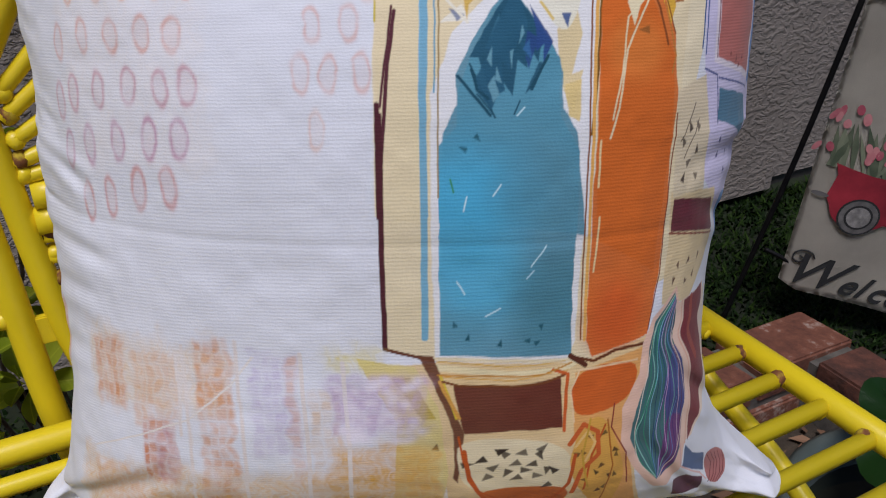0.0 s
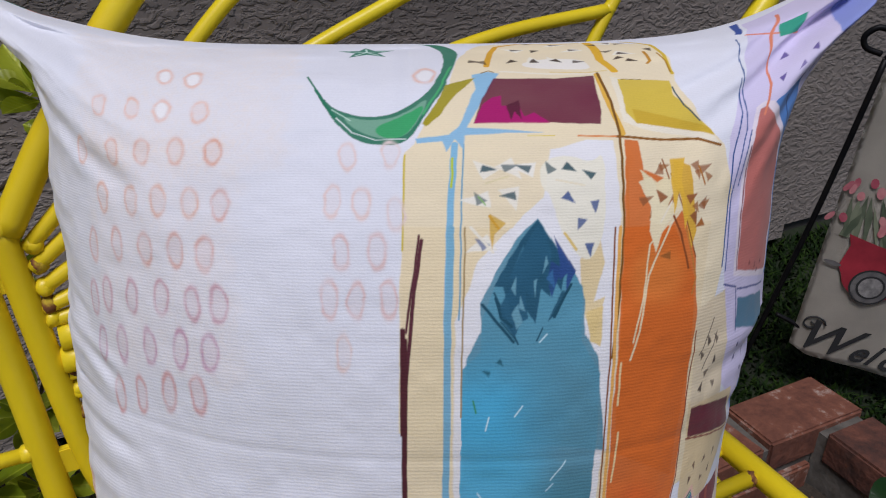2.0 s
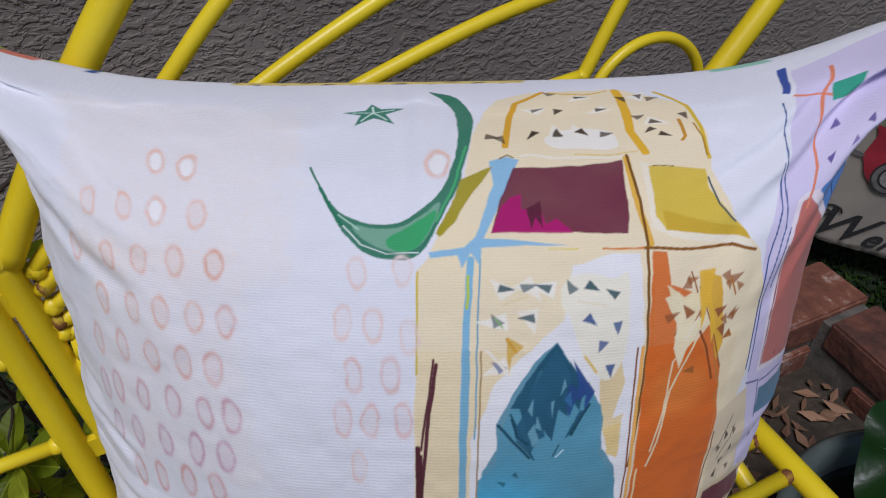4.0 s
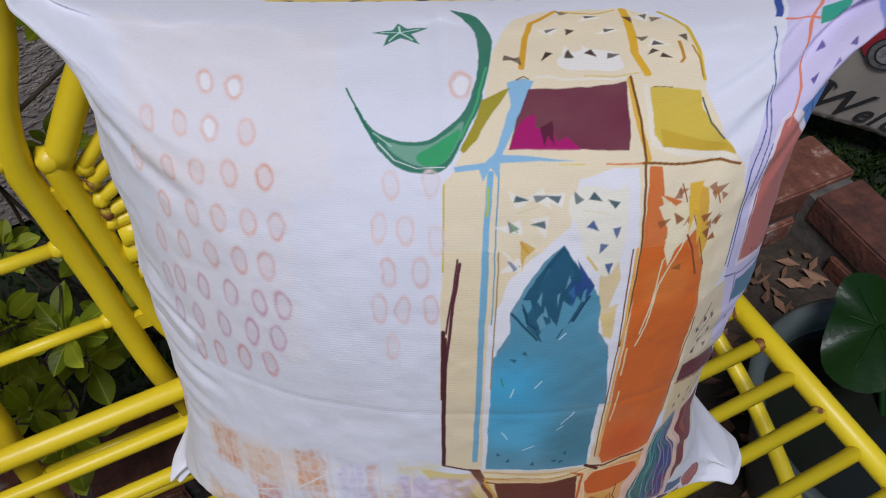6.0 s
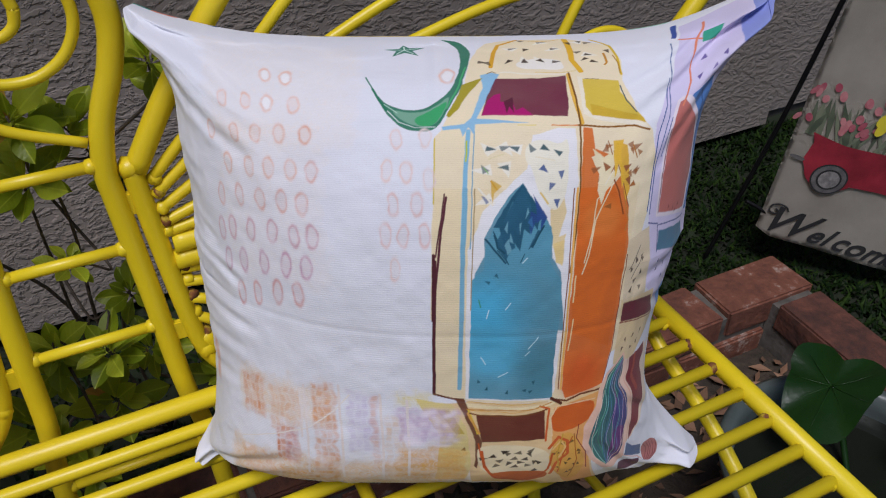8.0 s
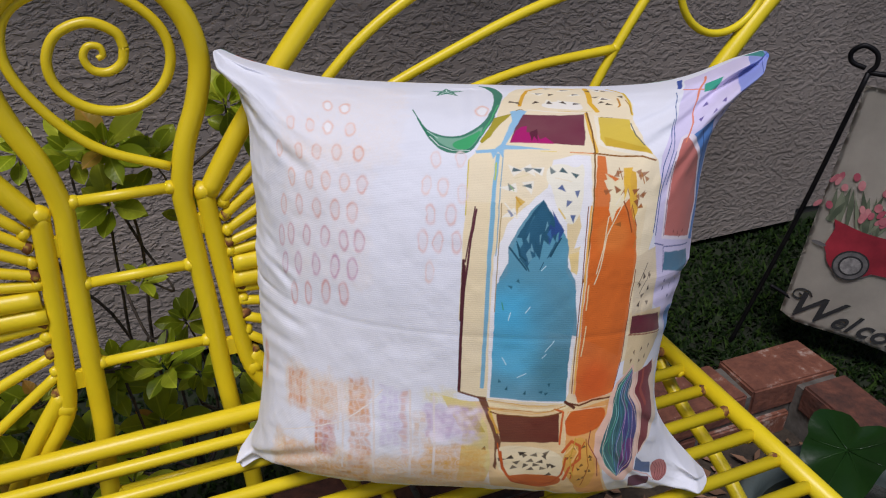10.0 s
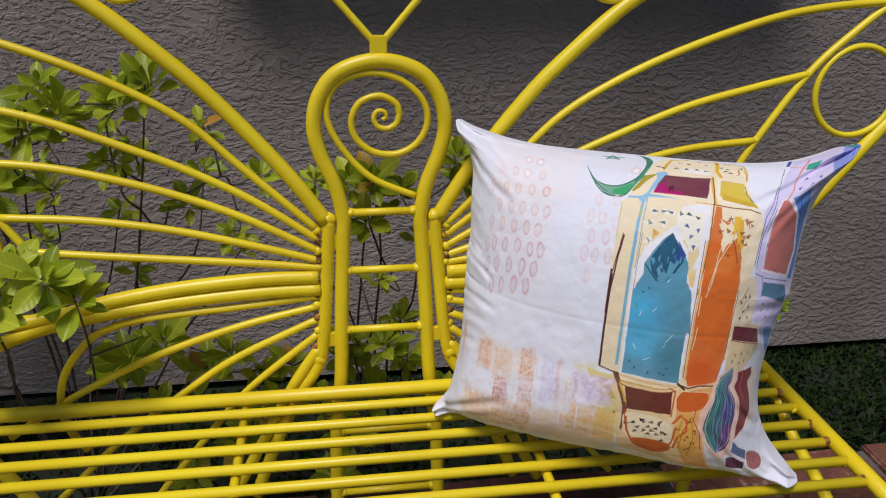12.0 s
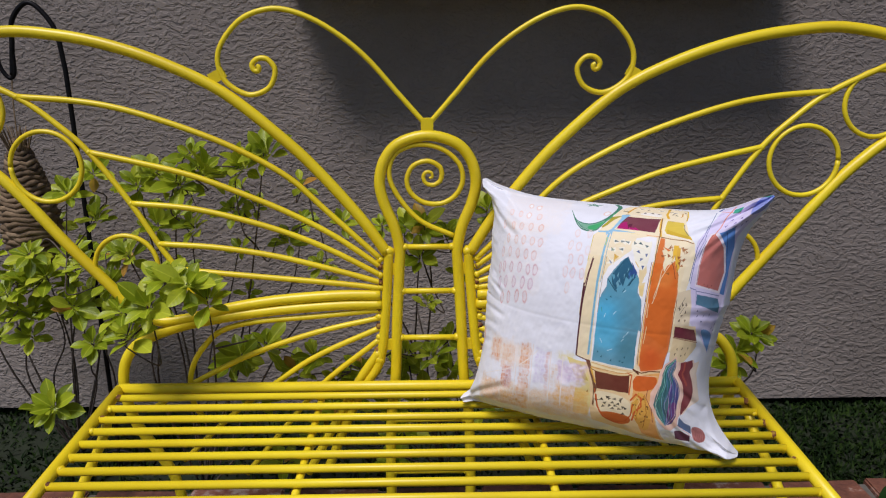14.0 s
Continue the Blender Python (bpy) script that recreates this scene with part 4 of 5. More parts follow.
def cushion_shape(sg, tg, depth):
    """World places of the cover for the grids sg, tg in -1..1, bulging by depth along the normal."""
    s, t = np.sin(sg * np.pi / 2), np.sin(tg * np.pi / 2)
    a_s, a_t = np.abs(s), np.abs(t)
    x = 0.236 * s * (1 - np.where(s > 0, 0.19 + 0.13 * np.clip(0.15 - t, 0, 1) ** 0.7, 0.125) * (1 - a_t ** np.where(s > 0, 3.5, 4.5)) * a_s)
    y = 0.205 * t * (1 - np.where(t > 0, 0.166, 0.04) * (1 - a_s ** np.where(s > 0, 4, 5)) * a_t)
    tt = t + 0.08 * (1 - t * t)
    d = np.sqrt(np.clip((1 - a_s ** 2.3) * np.where(tt > 0, 1 - np.abs(tt) ** 2.9, 1 - np.abs(tt) ** 5.0), 0, 1))
    y = y - 0.008 * d * np.where(t < 0, t * t, 0)
    plump = 0.026 * np.sqrt(np.clip(1 - np.maximum(a_s, a_t) ** 4, 0, 1)) * (a_s * a_t) ** 1.5
    d = d * depth + plump * (1 if depth > 0 else -0.8)
    blunt = 1 - 0.045 * (a_s * a_t) ** 12 - 0.03 * (a_s * a_t) ** 60
    x, y = x * blunt, y * blunt
    if depth > 0:
        rim = np.clip(d / 0.03, 0, 1)
        # fold across the middle, pinched at one side
        fold = tg - (0.03 - 0.09 * fade(-1, 0.4, sg) + 0.02 * np.sin(3 * sg))
        d -= rim * (0.00035 + 0.0042 * (1 - fade(-1.0, -0.5, sg))) * np.exp(-(fold / 0.008) ** 2)
        d += rim * (0.0003 + 0.0040 * (1 - fade(-1.0, -0.5, sg))) * np.exp(-((fold - 0.05) / 0.04) ** 2)
        # single creases: start, end, depth, width
        for sa, ta, sb, tb, deep, wide in ((-1.0, 0.16, -0.70, 0.05, 0.0042, 0.020), (-1.0, 0.27, -0.80, 0.19, 0.0024, 0.018), (-1.0, 0.47, -0.84, 0.42, 0.0020, 0.026), (-1.0, -0.10, -0.66, -0.12, 0.0034, 0.022),
                                           (-1.0, -0.26, -0.72, -0.20, 0.0030, 0.026), (-0.98, -0.46, -0.78, -0.34, 0.0026, 0.026), (-0.99, 0.80, -0.62, 0.55, 0.0034, 0.030), (-0.90, 0.99, -0.55, 0.72, 0.0036, 0.028),
                                           (-0.30, 1.0, -0.26, 0.76, 0.0020, 0.026), (-0.04, 1.0, -0.07, 0.70, 0.0030, 0.020), (0.03, 1.0, -0.01, 0.80, 0.0024, 0.018), (0.20, 1.0, 0.18, 0.82, 0.0024, 0.022),
                                           (0.36, 1.0, 0.40, 0.74, 0.0026, 0.024), (0.86, 0.94, 0.56, 0.66, 0.0032, 0.030), (0.95, 0.86, 0.70, 0.48, 0.0028, 0.028), (0.80, 0.98, 0.42, 0.76, 0.0036, 0.024),
                                           (0.96, 0.10, 0.66, 0.05, 0.0034, 0.026), (0.96, -0.10, 0.62, -0.02, 0.0032, 0.026), (0.94, -0.62, 0.58, -0.36, 0.0046, 0.028), (0.80, -0.96, 0.52, -0.52, 0.0042, 0.028),
                                           (-0.92, -0.90, -0.56, -0.62, 0.0036, 0.030), (-0.40, -1.0, -0.36, -0.72, 0.0020, 0.026), (0.0, -1.0, 0.04, -0.76, 0.0020, 0.026), (0.3, -1.0, 0.34, -0.74, 0.0022, 0.026)):
            k = np.clip(((s - sa) * (sb - sa) + (t - ta) * (tb - ta)) / ((sb - sa) ** 2 + (tb - ta) ** 2), 0, 1)
            bend = 0.02 * np.sin(3.1 * k + 9 * sa)
            far = np.hypot(s - sa - k * (sb - sa) - bend, t - ta - k * (tb - ta) + bend) / wide
            d += rim * deep * (1 - k) ** 0.6 * (0.7 * np.exp(-((far - 1.7) / 1.1) ** 2) - np.exp(-far ** 2))
        # drag lines that run into the corners and the top seam
        for cs, ct, n, amp in ((-1, 1, 9, 0.0066), (1, 1, 10, 0.0085), (-1, -1, 8, 0.006), (1, -1, 8, 0.008)):
            r = np.hypot(sg - cs, tg - ct)
            ang = np.arctan2(np.abs(tg - ct), np.abs(sg - cs))
            d += rim * amp * np.sin(n * ang + 5 * r + 2 * cs) * np.exp(-((r - 0.35) / 0.28) ** 2)
        d += rim * 0.0042 * np.sin(11 * sg + 4 * np.sin(3 * sg)) * np.exp(-((tg - 0.86) / 0.14) ** 2)
        d += rim * 0.0042 * np.sin(9 * tg + 1.5 * np.sin(5 * tg)) * np.exp(-((sg - 0.86) / 0.16) ** 2)
        d += rim * 0.0034 * np.sin(13 * tg + 2) * np.exp(-((sg + 0.85) / 0.13) ** 2)
        edge = fade(0.5, 0.92, np.maximum(np.abs(sg), np.abs(tg)))
        d += rim * (0.008 * (cloud(5, 11) - 0.5) + 0.021 * edge * (cloud(11, 12) - 0.5) + 0.0024 * (cloud(26, 13) - 0.5))
        d += rim * 0.0016 * (np.sin(4.1 * sg + 2.3 * tg) + np.sin(2.7 * sg - 5.1 * tg + 1))
    # the four corners pull out into ears: along the width, the height and the normal
    for cs, ct, power, du, dv, dn in ((-1, 1, 10, -0.017, 0.003, -0.002), (1, 1, 9, 0.015, 0.013, 0.012), (-1, -1, 20, -0.006, -0.001, 0.034), (1, -1, 12, 0.010, -0.003, 0.022)):
        ear = np.clip(s * cs, 0, 1) ** power * np.clip(t * ct, 0, 1) ** power
        ear = fade(0.0, 0.24, ear)
        x, y, d = x + ear * du, y + ear * dv, d + ear * dn
    return C_AT + x[..., None] * C_U + y[..., None] * C_V + d[..., None] * C_N


def cover_mesh(name, sg, tg, depth, colours, mat, parent, label):
    nb, na = sg.shape
    co = cushion_shape(sg, tg, depth).reshape(-1, 3)
    idx = np.arange(nb * na).reshape(nb, na)
    quads = np.stack([idx[:-1, :-1], idx[:-1, 1:], idx[1:, 1:], idx[1:, :-1]], -1).reshape(-1, 4)
    if depth < 0:
        quads = quads[:, ::-1]
    me = bpy.data.meshes.new(name)
    me.vertices.add(len(co))
    me.vertices.foreach_set("co", co.ravel())
    me.loops.add(quads.size)
    me.loops.foreach_set("vertex_index", quads.ravel())
    me.polygons.add(len(quads))
    me.polygons.foreach_set("loop_start", np.arange(0, quads.size, 4))
    me.polygons.foreach_set("use_smooth", np.ones(len(quads), bool))
    me.update()
    col = me.color_attributes.new("print", "FLOAT_COLOR", "POINT")
    rgba = np.ones((nb * na, 4))
    rgba[:, :3] = colours.reshape(-1, 3)
    col.data.foreach_set("color", rgba.ravel())
    uv = me.uv_layers.new(name="weave")
    flat = np.stack([sg, tg], -1).reshape(-1, 2)[quads.ravel()]
    uv.data.foreach_set("uv", flat.ravel())
    me.materials.append(mat)
    ob = new(name, me)
    ob.parent = parent
    return tagged(ob, label)


def printed_cloth():
    m = material("printed_cloth", (0.8, 0.8, 0.8), 0.85)
    shader(m).inputs["Sheen Weight"].default_value = 0.08
    shader(m).inputs["Specular IOR Level"].default_value = 0.25
    at = node(m, "ShaderNodeAttribute")
    at.attribute_name = "print"
    uv = node(m, "ShaderNodeUVMap")
    grain = node(m, "ShaderNodeTexNoise", Scale=260.0, Detail=3.0)
    link(m, uv.outputs[0], grain.inputs["Vector"])
    rib = node(m, "ShaderNodeTexWave", Scale=58.0, Distortion=2.0, Detail=2.0, Detail_Scale=2.0)
    rib.bands_direction = "Y"
    link(m, uv.outputs[0], rib.inputs["Vector"])
    tone = node(m, "ShaderNodeMapRange")
    tone.inputs[3].default_value, tone.inputs[4].default_value = 0.93, 1.03
    link(m, grain.outputs["Fac"], tone.inputs[0])
    mul = node(m, "ShaderNodeVectorMath")
    mul.operation = "SCALE"
    link(m, at.outputs["Color"], mul.inputs[0])
    link(m, tone.outputs[0], mul.inputs["Scale"])
    thread = node(m, "ShaderNodeMapRange")
    thread.inputs[3].default_value, thread.inputs[4].default_value = 0.982, 1.008
    link(m, rib.outputs["Fac"], thread.inputs[0])
    ribbed = node(m, "ShaderNodeVectorMath")
    ribbed.operation = "SCALE"
    link(m, mul.outputs[0], ribbed.inputs[0])
    link(m, thread.outputs[0], ribbed.inputs["Scale"])
    link(m, ribbed.outputs[0], shader(m).inputs["Base Color"])
    b1 = node(m, "ShaderNodeBump", Strength=0.10, Distance=0.0008)
    link(m, rib.outputs["Fac"], b1.inputs["Height"])
    b2 = node(m, "ShaderNodeBump", Strength=0.25, Distance=0.0006)
    link(m, grain.outputs["Fac"], b2.inputs["Height"])
    link(m, b1.outputs[0], b2.inputs["Normal"])
    link(m, b2.outputs[0], shader(m).inputs["Normal"])
    return m


CLOTH = printed_cloth()
cushion = thing("cushion", "white cushion printed with colourful lanterns, leaning on the bench", "cushion", (0, 0, 0))
cover_mesh("front_cover", ALPHA / 1000, BETA / 1000, 0.138, PRINT, CLOTH, cushion, "ribbed cotton front with printed lanterns")
bs, bt = np.meshgrid(np.linspace(-1, 1, 220), np.linspace(-1, 1, 200))
back_print = np.broadcast_to(linear("EAEAF0"), (200, 220, 3)).copy()
for a0, a1, b0, b1, code in ((-0.93, -0.66, 0.84, 1.0, "2F8A78"), (-0.7, -0.62, 0.7, 1.0, "D97A60"), (-0.3, 0.12, 0.86, 1.0, "E8CF7A"), (-0.55, -0.53, 0.8, 1.0, "2F5590"), (0.4, 0.5, 0.9, 1.0, "9CCFB8")):
    back_print[(bs > a0) & (bs < a1) & (bt > b0) & (bt < b1)] = linear(code)
spots = (np.sin(bs * 90) * np.sin(bt * 80 + bs * 30) > 0.72) & (bs > -0.3) & (bs < 0.12) & (bt > 0.86)
back_print[spots] = linear("3A3024")
cover_mesh("back_cover", bs, bt, -0.06, back_print, CLOTH, cushion, "white cotton back of the cushion")


# ---- brick edging ----
edging = tagged(new("brick_edging"), "low weathered red brick edging between lawn and bed", "edging", kind="structure")
brick_meshes = []
for k in range(4):
    bm = bmesh.new()
    box(bm, -0.104, 0.104, -0.0525, 0.0525, -0.0285, 0.0285, 0.004)
    for v in bm.verts:
        v.co += 0.0045 * Vector((noise.noise(v.co * 30 + Vector((k, 0, 0))), noise.noise(v.co * 30 + Vector((0, k, 5))), noise.noise(v.co * 30 + Vector((7, 0, k)))))
    me = bpy.data.meshes.new("brick")
    bm.to_mesh(me)
    bm.free()
    me.materials.append(BRICK)
    brick_meshes.append(me)
brick_rng = random.Random(11)


def lay_brick(x, y, z, turn=0.0):
    ob = new("brick", brick_rng.choice(brick_meshes))
    ob.parent = edging
    ob.matrix_local = pose(x + brick_rng.uniform(-0.002, 0.002), y + brick_rng.uniform(-0.004, 0.004), z + brick_rng.uniform(-0.003, 0.003), brick_rng.uniform(-1, 1), brick_rng.uniform(-1, 1), turn + brick_rng.uniform(-1.2, 1.2))


for course in range(2):
    z = 0.042 - 0.068 * course
    for k in range(14):
        lay_brick(1.105 - 0.105 * course - 0.221 * k, 0.197, z)
    for k in range(6):
        lay_brick(1.153, 0.027 - 0.221 * k - 0.08 * course, z, 90)
bm = bmesh.new()
box(bm, -1.98, 1.2, 0.152, 0.242, -0.08, 0.062)
part("mortar_bed", bm, MORTAR, edging, "grey mortar", False)
bm = bmesh.new()
box(bm, 1.108, 1.198, -1.2, 0.15, -0.08, 0.061)
part("mortar_bed", bm, MORTAR, edging, "grey mortar", False)

# dry litter on the soil
LITTER = noisy(material("dry_litter", (0.2, 0.1, 0.05), 0.9), [(0.0, (0.07, 0.04, 0.022)), (0.5, (0.19, 0.10, 0.055)), (1.0, (0.34, 0.20, 0.12))], 9.0, island=0.8)
lit = random.Random(8)
verts, faces = [], []
for _ in range(1500):
    x, y = lit.uniform(-0.9, 1.1), lit.uniform(-0.6, 0.14)
    a, w, l, q = lit.uniform(0, 6.28), lit.uniform(0.004, 0.012), lit.uniform(0.008, 0.026), lit.uniform(-0.004, 0.01)
    ca, sa, i = math.cos(a), math.sin(a), len(verts)
    for u, v, h in ((-l, 0, q), (0, -w, 0), (l, 0, q), (0, w, 0.003)):
        verts.append((x + u * ca - v * sa, y + u * sa + v * ca, -0.036 + h + 0.012 * noise.noise(Vector((x, y, 0)) * 3.0)))
    faces.append((i, i + 1, i + 2, i + 3))
me = bpy.data.meshes.new("leaf_litter")
me.from_pydata(verts, [], faces)
me.materials.append(LITTER)
tagged(new("leaf_litter", me), "dry brown leaf litter on the soil", "leaf litter", kind="stuff")


# ---- shrubs ----
def leaf_mesh(length, width, fold, droop, seed):
    """A pointed oval leaf with a folded midrib, along +x."""
    r = random.Random(seed)
    bm = bmesh.new()
    n, rows = 12, []
    for k in range(n):
        u = k / (n - 1)
        w = width * math.sin(math.pi * u ** 1.45) ** 0.78 + 0.0003
        z = -droop * length * u * u
        wave = 0.06 * width * math.sin(9 * u + seed)
        rows.append([bm.verts.new((length * u, -w, z + fold * w + wave)), bm.verts.new((length * u, -w * 0.5, z + fold * w * 0.45)), bm.verts.new((length * u, 0, z)),
                     bm.verts.new((length * u, w * 0.5, z + fold * w * 0.45)), bm.verts.new((length * u, w, z + fold * w - wave))])
    for a, b in zip(rows, rows[1:]):
        for k in range(4):
            bm.faces.new((a[k], a[k + 1], b[k + 1], b[k]))
    me = bpy.data.meshes.new("leaf")
    bm.to_mesh(me)
    bm.free()
    me.polygons.foreach_set("use_smooth", [True] * len(me.polygons))
    me.materials.append(LEAF)
    return me


LEAVES = [leaf_mesh(0.051, 0.0126, 0.38, 0.22, 1), leaf_mesh(0.044, 0.0114, 0.28, 0.38, 2), leaf_mesh(0.057, 0.0138, 0.33, 0.12, 3), leaf_mesh(0.037, 0.0100, 0.45, 0.15, 4), leaf_mesh(0.030, 0.0068, 0.55, 0.05, 5)]
YELLOWED = LEAVES[1].copy()
YELLOWED.materials[0] = OLD_LEAF
plant_rng = random.Random(21)


def rosette(parent, at, facing, size=1.0, count=9):
    """A whorl of leaves at a twig's end."""
    at = Vector(at)
    turn = Vector(facing).normalized().to_track_quat("Z", "Y").to_matrix().to_4x4()
    count += 1
    for k in range(count):
        ring = k / count
        az = k * 137.5 + plant_rng.uniform(-15, 15)
        lift = 14 + 58 * ring ** 1.4 + plant_rng.uniform(-12, 12)
        me = LEAVES[plant_rng.randrange(3)] if ring < 0.7 else LEAVES[3 + plant_rng.randrange(2)]
        if plant_rng.random() < 0.018:
            me = YELLOWED
        ob = new("leaf", me)
        ob.parent = parent
        ob.matrix_local = Matrix.Translation(at + 0.022 * (1 - ring) * Vector(facing).normalized() * -1) @ turn @ pose(0, 0, 0, 0, 0, az) @ pose(0.003, 0, 0, plant_rng.uniform(-18, 18), -lift, 0) @ Matrix.Scale(size * plant_rng.uniform(0.72, 1.12), 4)


def shrub(name, label, base, tips):
    ob = thing(name, label, "shrub")
    base = Vector(base)
    hubs = []
    for k, (x, y, z, size, count) in enumerate(tips):
        tip = Vector((x, y, z))
        near = min(hubs, key=lambda h: (h - tip).length) if hubs and k % 3 else base
        if (near - tip).length > 0.5:
            near = base
        mid = near.lerp(tip, 0.55) + Vector((plant_rng.uniform(-0.04, 0.04), plant_rng.uniform(-0.03, 0.05), plant_rng.uniform(-0.05, 0.03)))
        q = near.lerp(tip, 0.8) + Vector((plant_rng.uniform(-0.02, 0.02), plant_rng.uniform(-0.01, 0.02), plant_rng.uniform(-0.03, 0.01)))
        bm = bmesh.new()
        sweep(bm, smooth_line([near, mid, q, tip], 5), 0.0028 if near is base else 0.0019, 6, 0.45)
        part("branch", bm, BARK, ob)
        hubs += [mid, q]
        face = Vector((plant_rng.uniform(-0.5, 0.5), -0.55 + plant_rng.uniform(-0.35, 0.35), 0.85))
        rosette(ob, tip, face, size, count)
    return ob


shrub("azalea_shrub", "bright green azalea twigs pushing through the bench wing", (-0.55, 0.33, -0.0),
      [(-0.483, -0.050, 0.637, 1.11, 14), (-0.526, -0.045, 0.584, 1.06, 13), (-0.415, -0.035, 0.671, 1.01, 13), (-0.386, -0.030, 0.642, 0.96, 12), (-0.454, -0.025, 0.680, 0.96, 12), (-0.546, -0.015, 0.617, 0.96, 11),
       (-0.303, 0.132, 0.872, 0.96, 12), (-0.352, 0.146, 0.845, 1.06, 13), (-0.417, 0.139, 0.836, 1.06, 13), (-0.471, 0.146, 0.813, 1.06, 13), (-0.520, 0.160, 0.828, 0.96, 12), (-0.454, 0.181, 0.861, 0.87, 11), (-0.557, 0.160, 0.805, 0.96, 12),
       (-0.383, 0.160, 0.755, 0.77, 10), (-0.281, 0.188, 0.684, 0.72, 10), (-0.586, 0.146, 0.671, 1.01, 12), (-0.172, 0.202, 0.717, 0.58, 9), (-0.450, 0.125, 0.734, 0.87, 11), (-0.514, 0.132, 0.734, 0.96, 11),
       (-0.219, 0.160, 0.645, 0.67, 10), (-0.322, 0.125, 0.485, 0.96, 11), (-0.369, 0.104, 0.473, 0.96, 12), (-0.230, 0.118, 0.466, 0.87, 11), (-0.411, 0.160, 0.426, 0.96, 11), (-0.274, 0.160, 0.413, 0.91, 11)]
      + [(plant_rng.uniform(-0.60, -0.16), plant_rng.uniform(0.2, 0.34), plant_rng.uniform(0.56, 0.80), plant_rng.uniform(0.5, 0.75), 7) for _ in range(12)])
shrub("azalea_shrub", "sparse azalea shrub behind the bench body", (0.03, 0.40, 0.0),
      [(-0.009, 0.118, 0.733, 0.90, 13), (0.028, 0.132, 0.711, 0.74, 11), (-0.041, 0.132, 0.725, 0.78, 11), (-0.018, 0.139, 0.661, 0.83, 11), (0.110, 0.125, 0.761, 0.78, 12), (0.133, 0.139, 0.726, 0.71, 10), (-0.091, 0.167, 0.719, 0.63, 10),
       (0.000, 0.100, 0.475, 0.78, 13), (-0.050, 0.150, 0.450, 0.78, 12), (0.035, 0.200, 0.460, 0.71, 11), (0.000, 0.118, 0.577, 0.55, 10), (-0.055, 0.146, 0.424, 0.78, 11), (0.037, 0.146, 0.415, 0.78, 11), (-0.137, 0.160, 0.413, 0.78, 11), (-0.183, 0.139, 0.405, 0.78, 11), (0.064, 0.160, 0.627, 0.55, 9)]
      + [(plant_rng.uniform(-0.38, 0.12), plant_rng.uniform(0.10, 0.26), plant_rng.uniform(0.16, 0.38), plant_rng.uniform(0.8, 1.05), 9) for _ in range(11)])
shrub("azalea_shrub", "shaded azalea twigs beside the wall", (-0.92, 0.5, 0.0),
      [(-0.751, 0.290, 0.764, 0.87, 11), (-0.683, 0.270, 0.808, 0.87, 11), (-0.702, 0.290, 0.710, 0.87, 11), (-0.849, 0.340, 0.564, 1.06, 12), (-0.790, 0.320, 0.495, 1.06, 12), (-0.908, 0.360, 0.466, 1.06, 12), (-0.751, 0.300, 0.417, 0.96, 11), (-0.879, 0.340, 0.612, 0.96, 11),
       (-0.761, 0.320, 0.593, 0.96, 11), (-0.683, 0.290, 0.496, 0.96, 11), (-0.928, 0.380, 0.544, 0.96, 11), (-0.820, 0.360, 0.534, 0.96, 11), (-0.789, 0.160, 0.332, 1.11, 13), (-0.878, 0.280, 0.271, 0.87, 10), (-0.703, 0.310, 0.554, 0.87, 11), (-0.957, 0.360, 0.515, 0.96, 11)]
      + [(plant_rng.uniform(-1.12, -0.72), plant_rng.uniform(0.36, 0.54), plant_rng.uniform(0.38, 0.74), plant_rng.uniform(0.85, 1.05), 10) for _ in range(20)])
shrub("azalea_shrub", "small azalea twig behind the bench wing", (0.70, 0.45, 0.0),
      [(0.665, 0.167, 0.482, 1.06, 12), (0.639, 0.160, 0.444, 1.01, 11), (0.620, 0.167, 0.414, 0.96, 11), (0.686, 0.181, 0.466, 0.77, 9)])


# ---- shepherd hook and woven nest ----
hook = thing("shepherd_hook", "black iron shepherd hook standing by the wall", "garden hook")
tube("pole", [(-0.795, 0.45, -0.03), (-0.793, 0.45, 0.4), (-0.791, 0.45, 0.9), (-0.793, 0.45, 1.02), (-0.805, 0.45, 1.09), (-0.848, 0.45, 1.137), (-0.888, 0.45, 1.105), (-0.898, 0.45, 1.05), (-0.908, 0.45, 0.985)], 0.0055, hook, BLACK, per=8)
tube("hook_end", [(-0.935, 0.45, 1.03), (-0.93, 0.45, 1.0), (-0.915, 0.45, 0.98), (-0.903, 0.45, 0.99), (-0.9, 0.45, 1.03)], 0.0048, hook, BLACK)
tube("foot", [(-0.85, 0.45, 0.03), (-0.795, 0.45, 0.05), (-0.74, 0.45, 0.03)], 0.005, hook, BLACK)
STRAW = noisy(material("straw", (0.2, 0.13, 0.07), 0.85), [(0.2, (0.05, 0.032, 0.018)), (0.5, (0.16, 0.105, 0.055)), (0.8, (0.30, 0.21, 0.12))], 45.0, island=0.4, bump=0.5, bump_scale=200)
nest = thing("woven_nest", "brown woven grass bird nest hanging from the hook", "bird nest")
bm = bmesh.new()
nest_rng = random.Random(3)
for k in range(26):
    u = k / 25
    z = 0.565 + 0.275 * u
    r = 0.058 * math.sin(math.pi * min(0.97, 0.18 + 0.80 * u)) ** 0.75 * (1 - 0.35 * u) + 0.006
    ring = []
    for j in range(17):
        a = 2 * math.pi * j / 16
        w = 1 + 0.07 * math.sin(7 * a + 3 * k)
        ring.append(Vector((-0.915 + r * w * math.cos(a), 0.44 + r * w * math.sin(a), z + 0.004 * math.sin(5 * a + k))))
    sweep(bm, ring, 0.0068, 6)
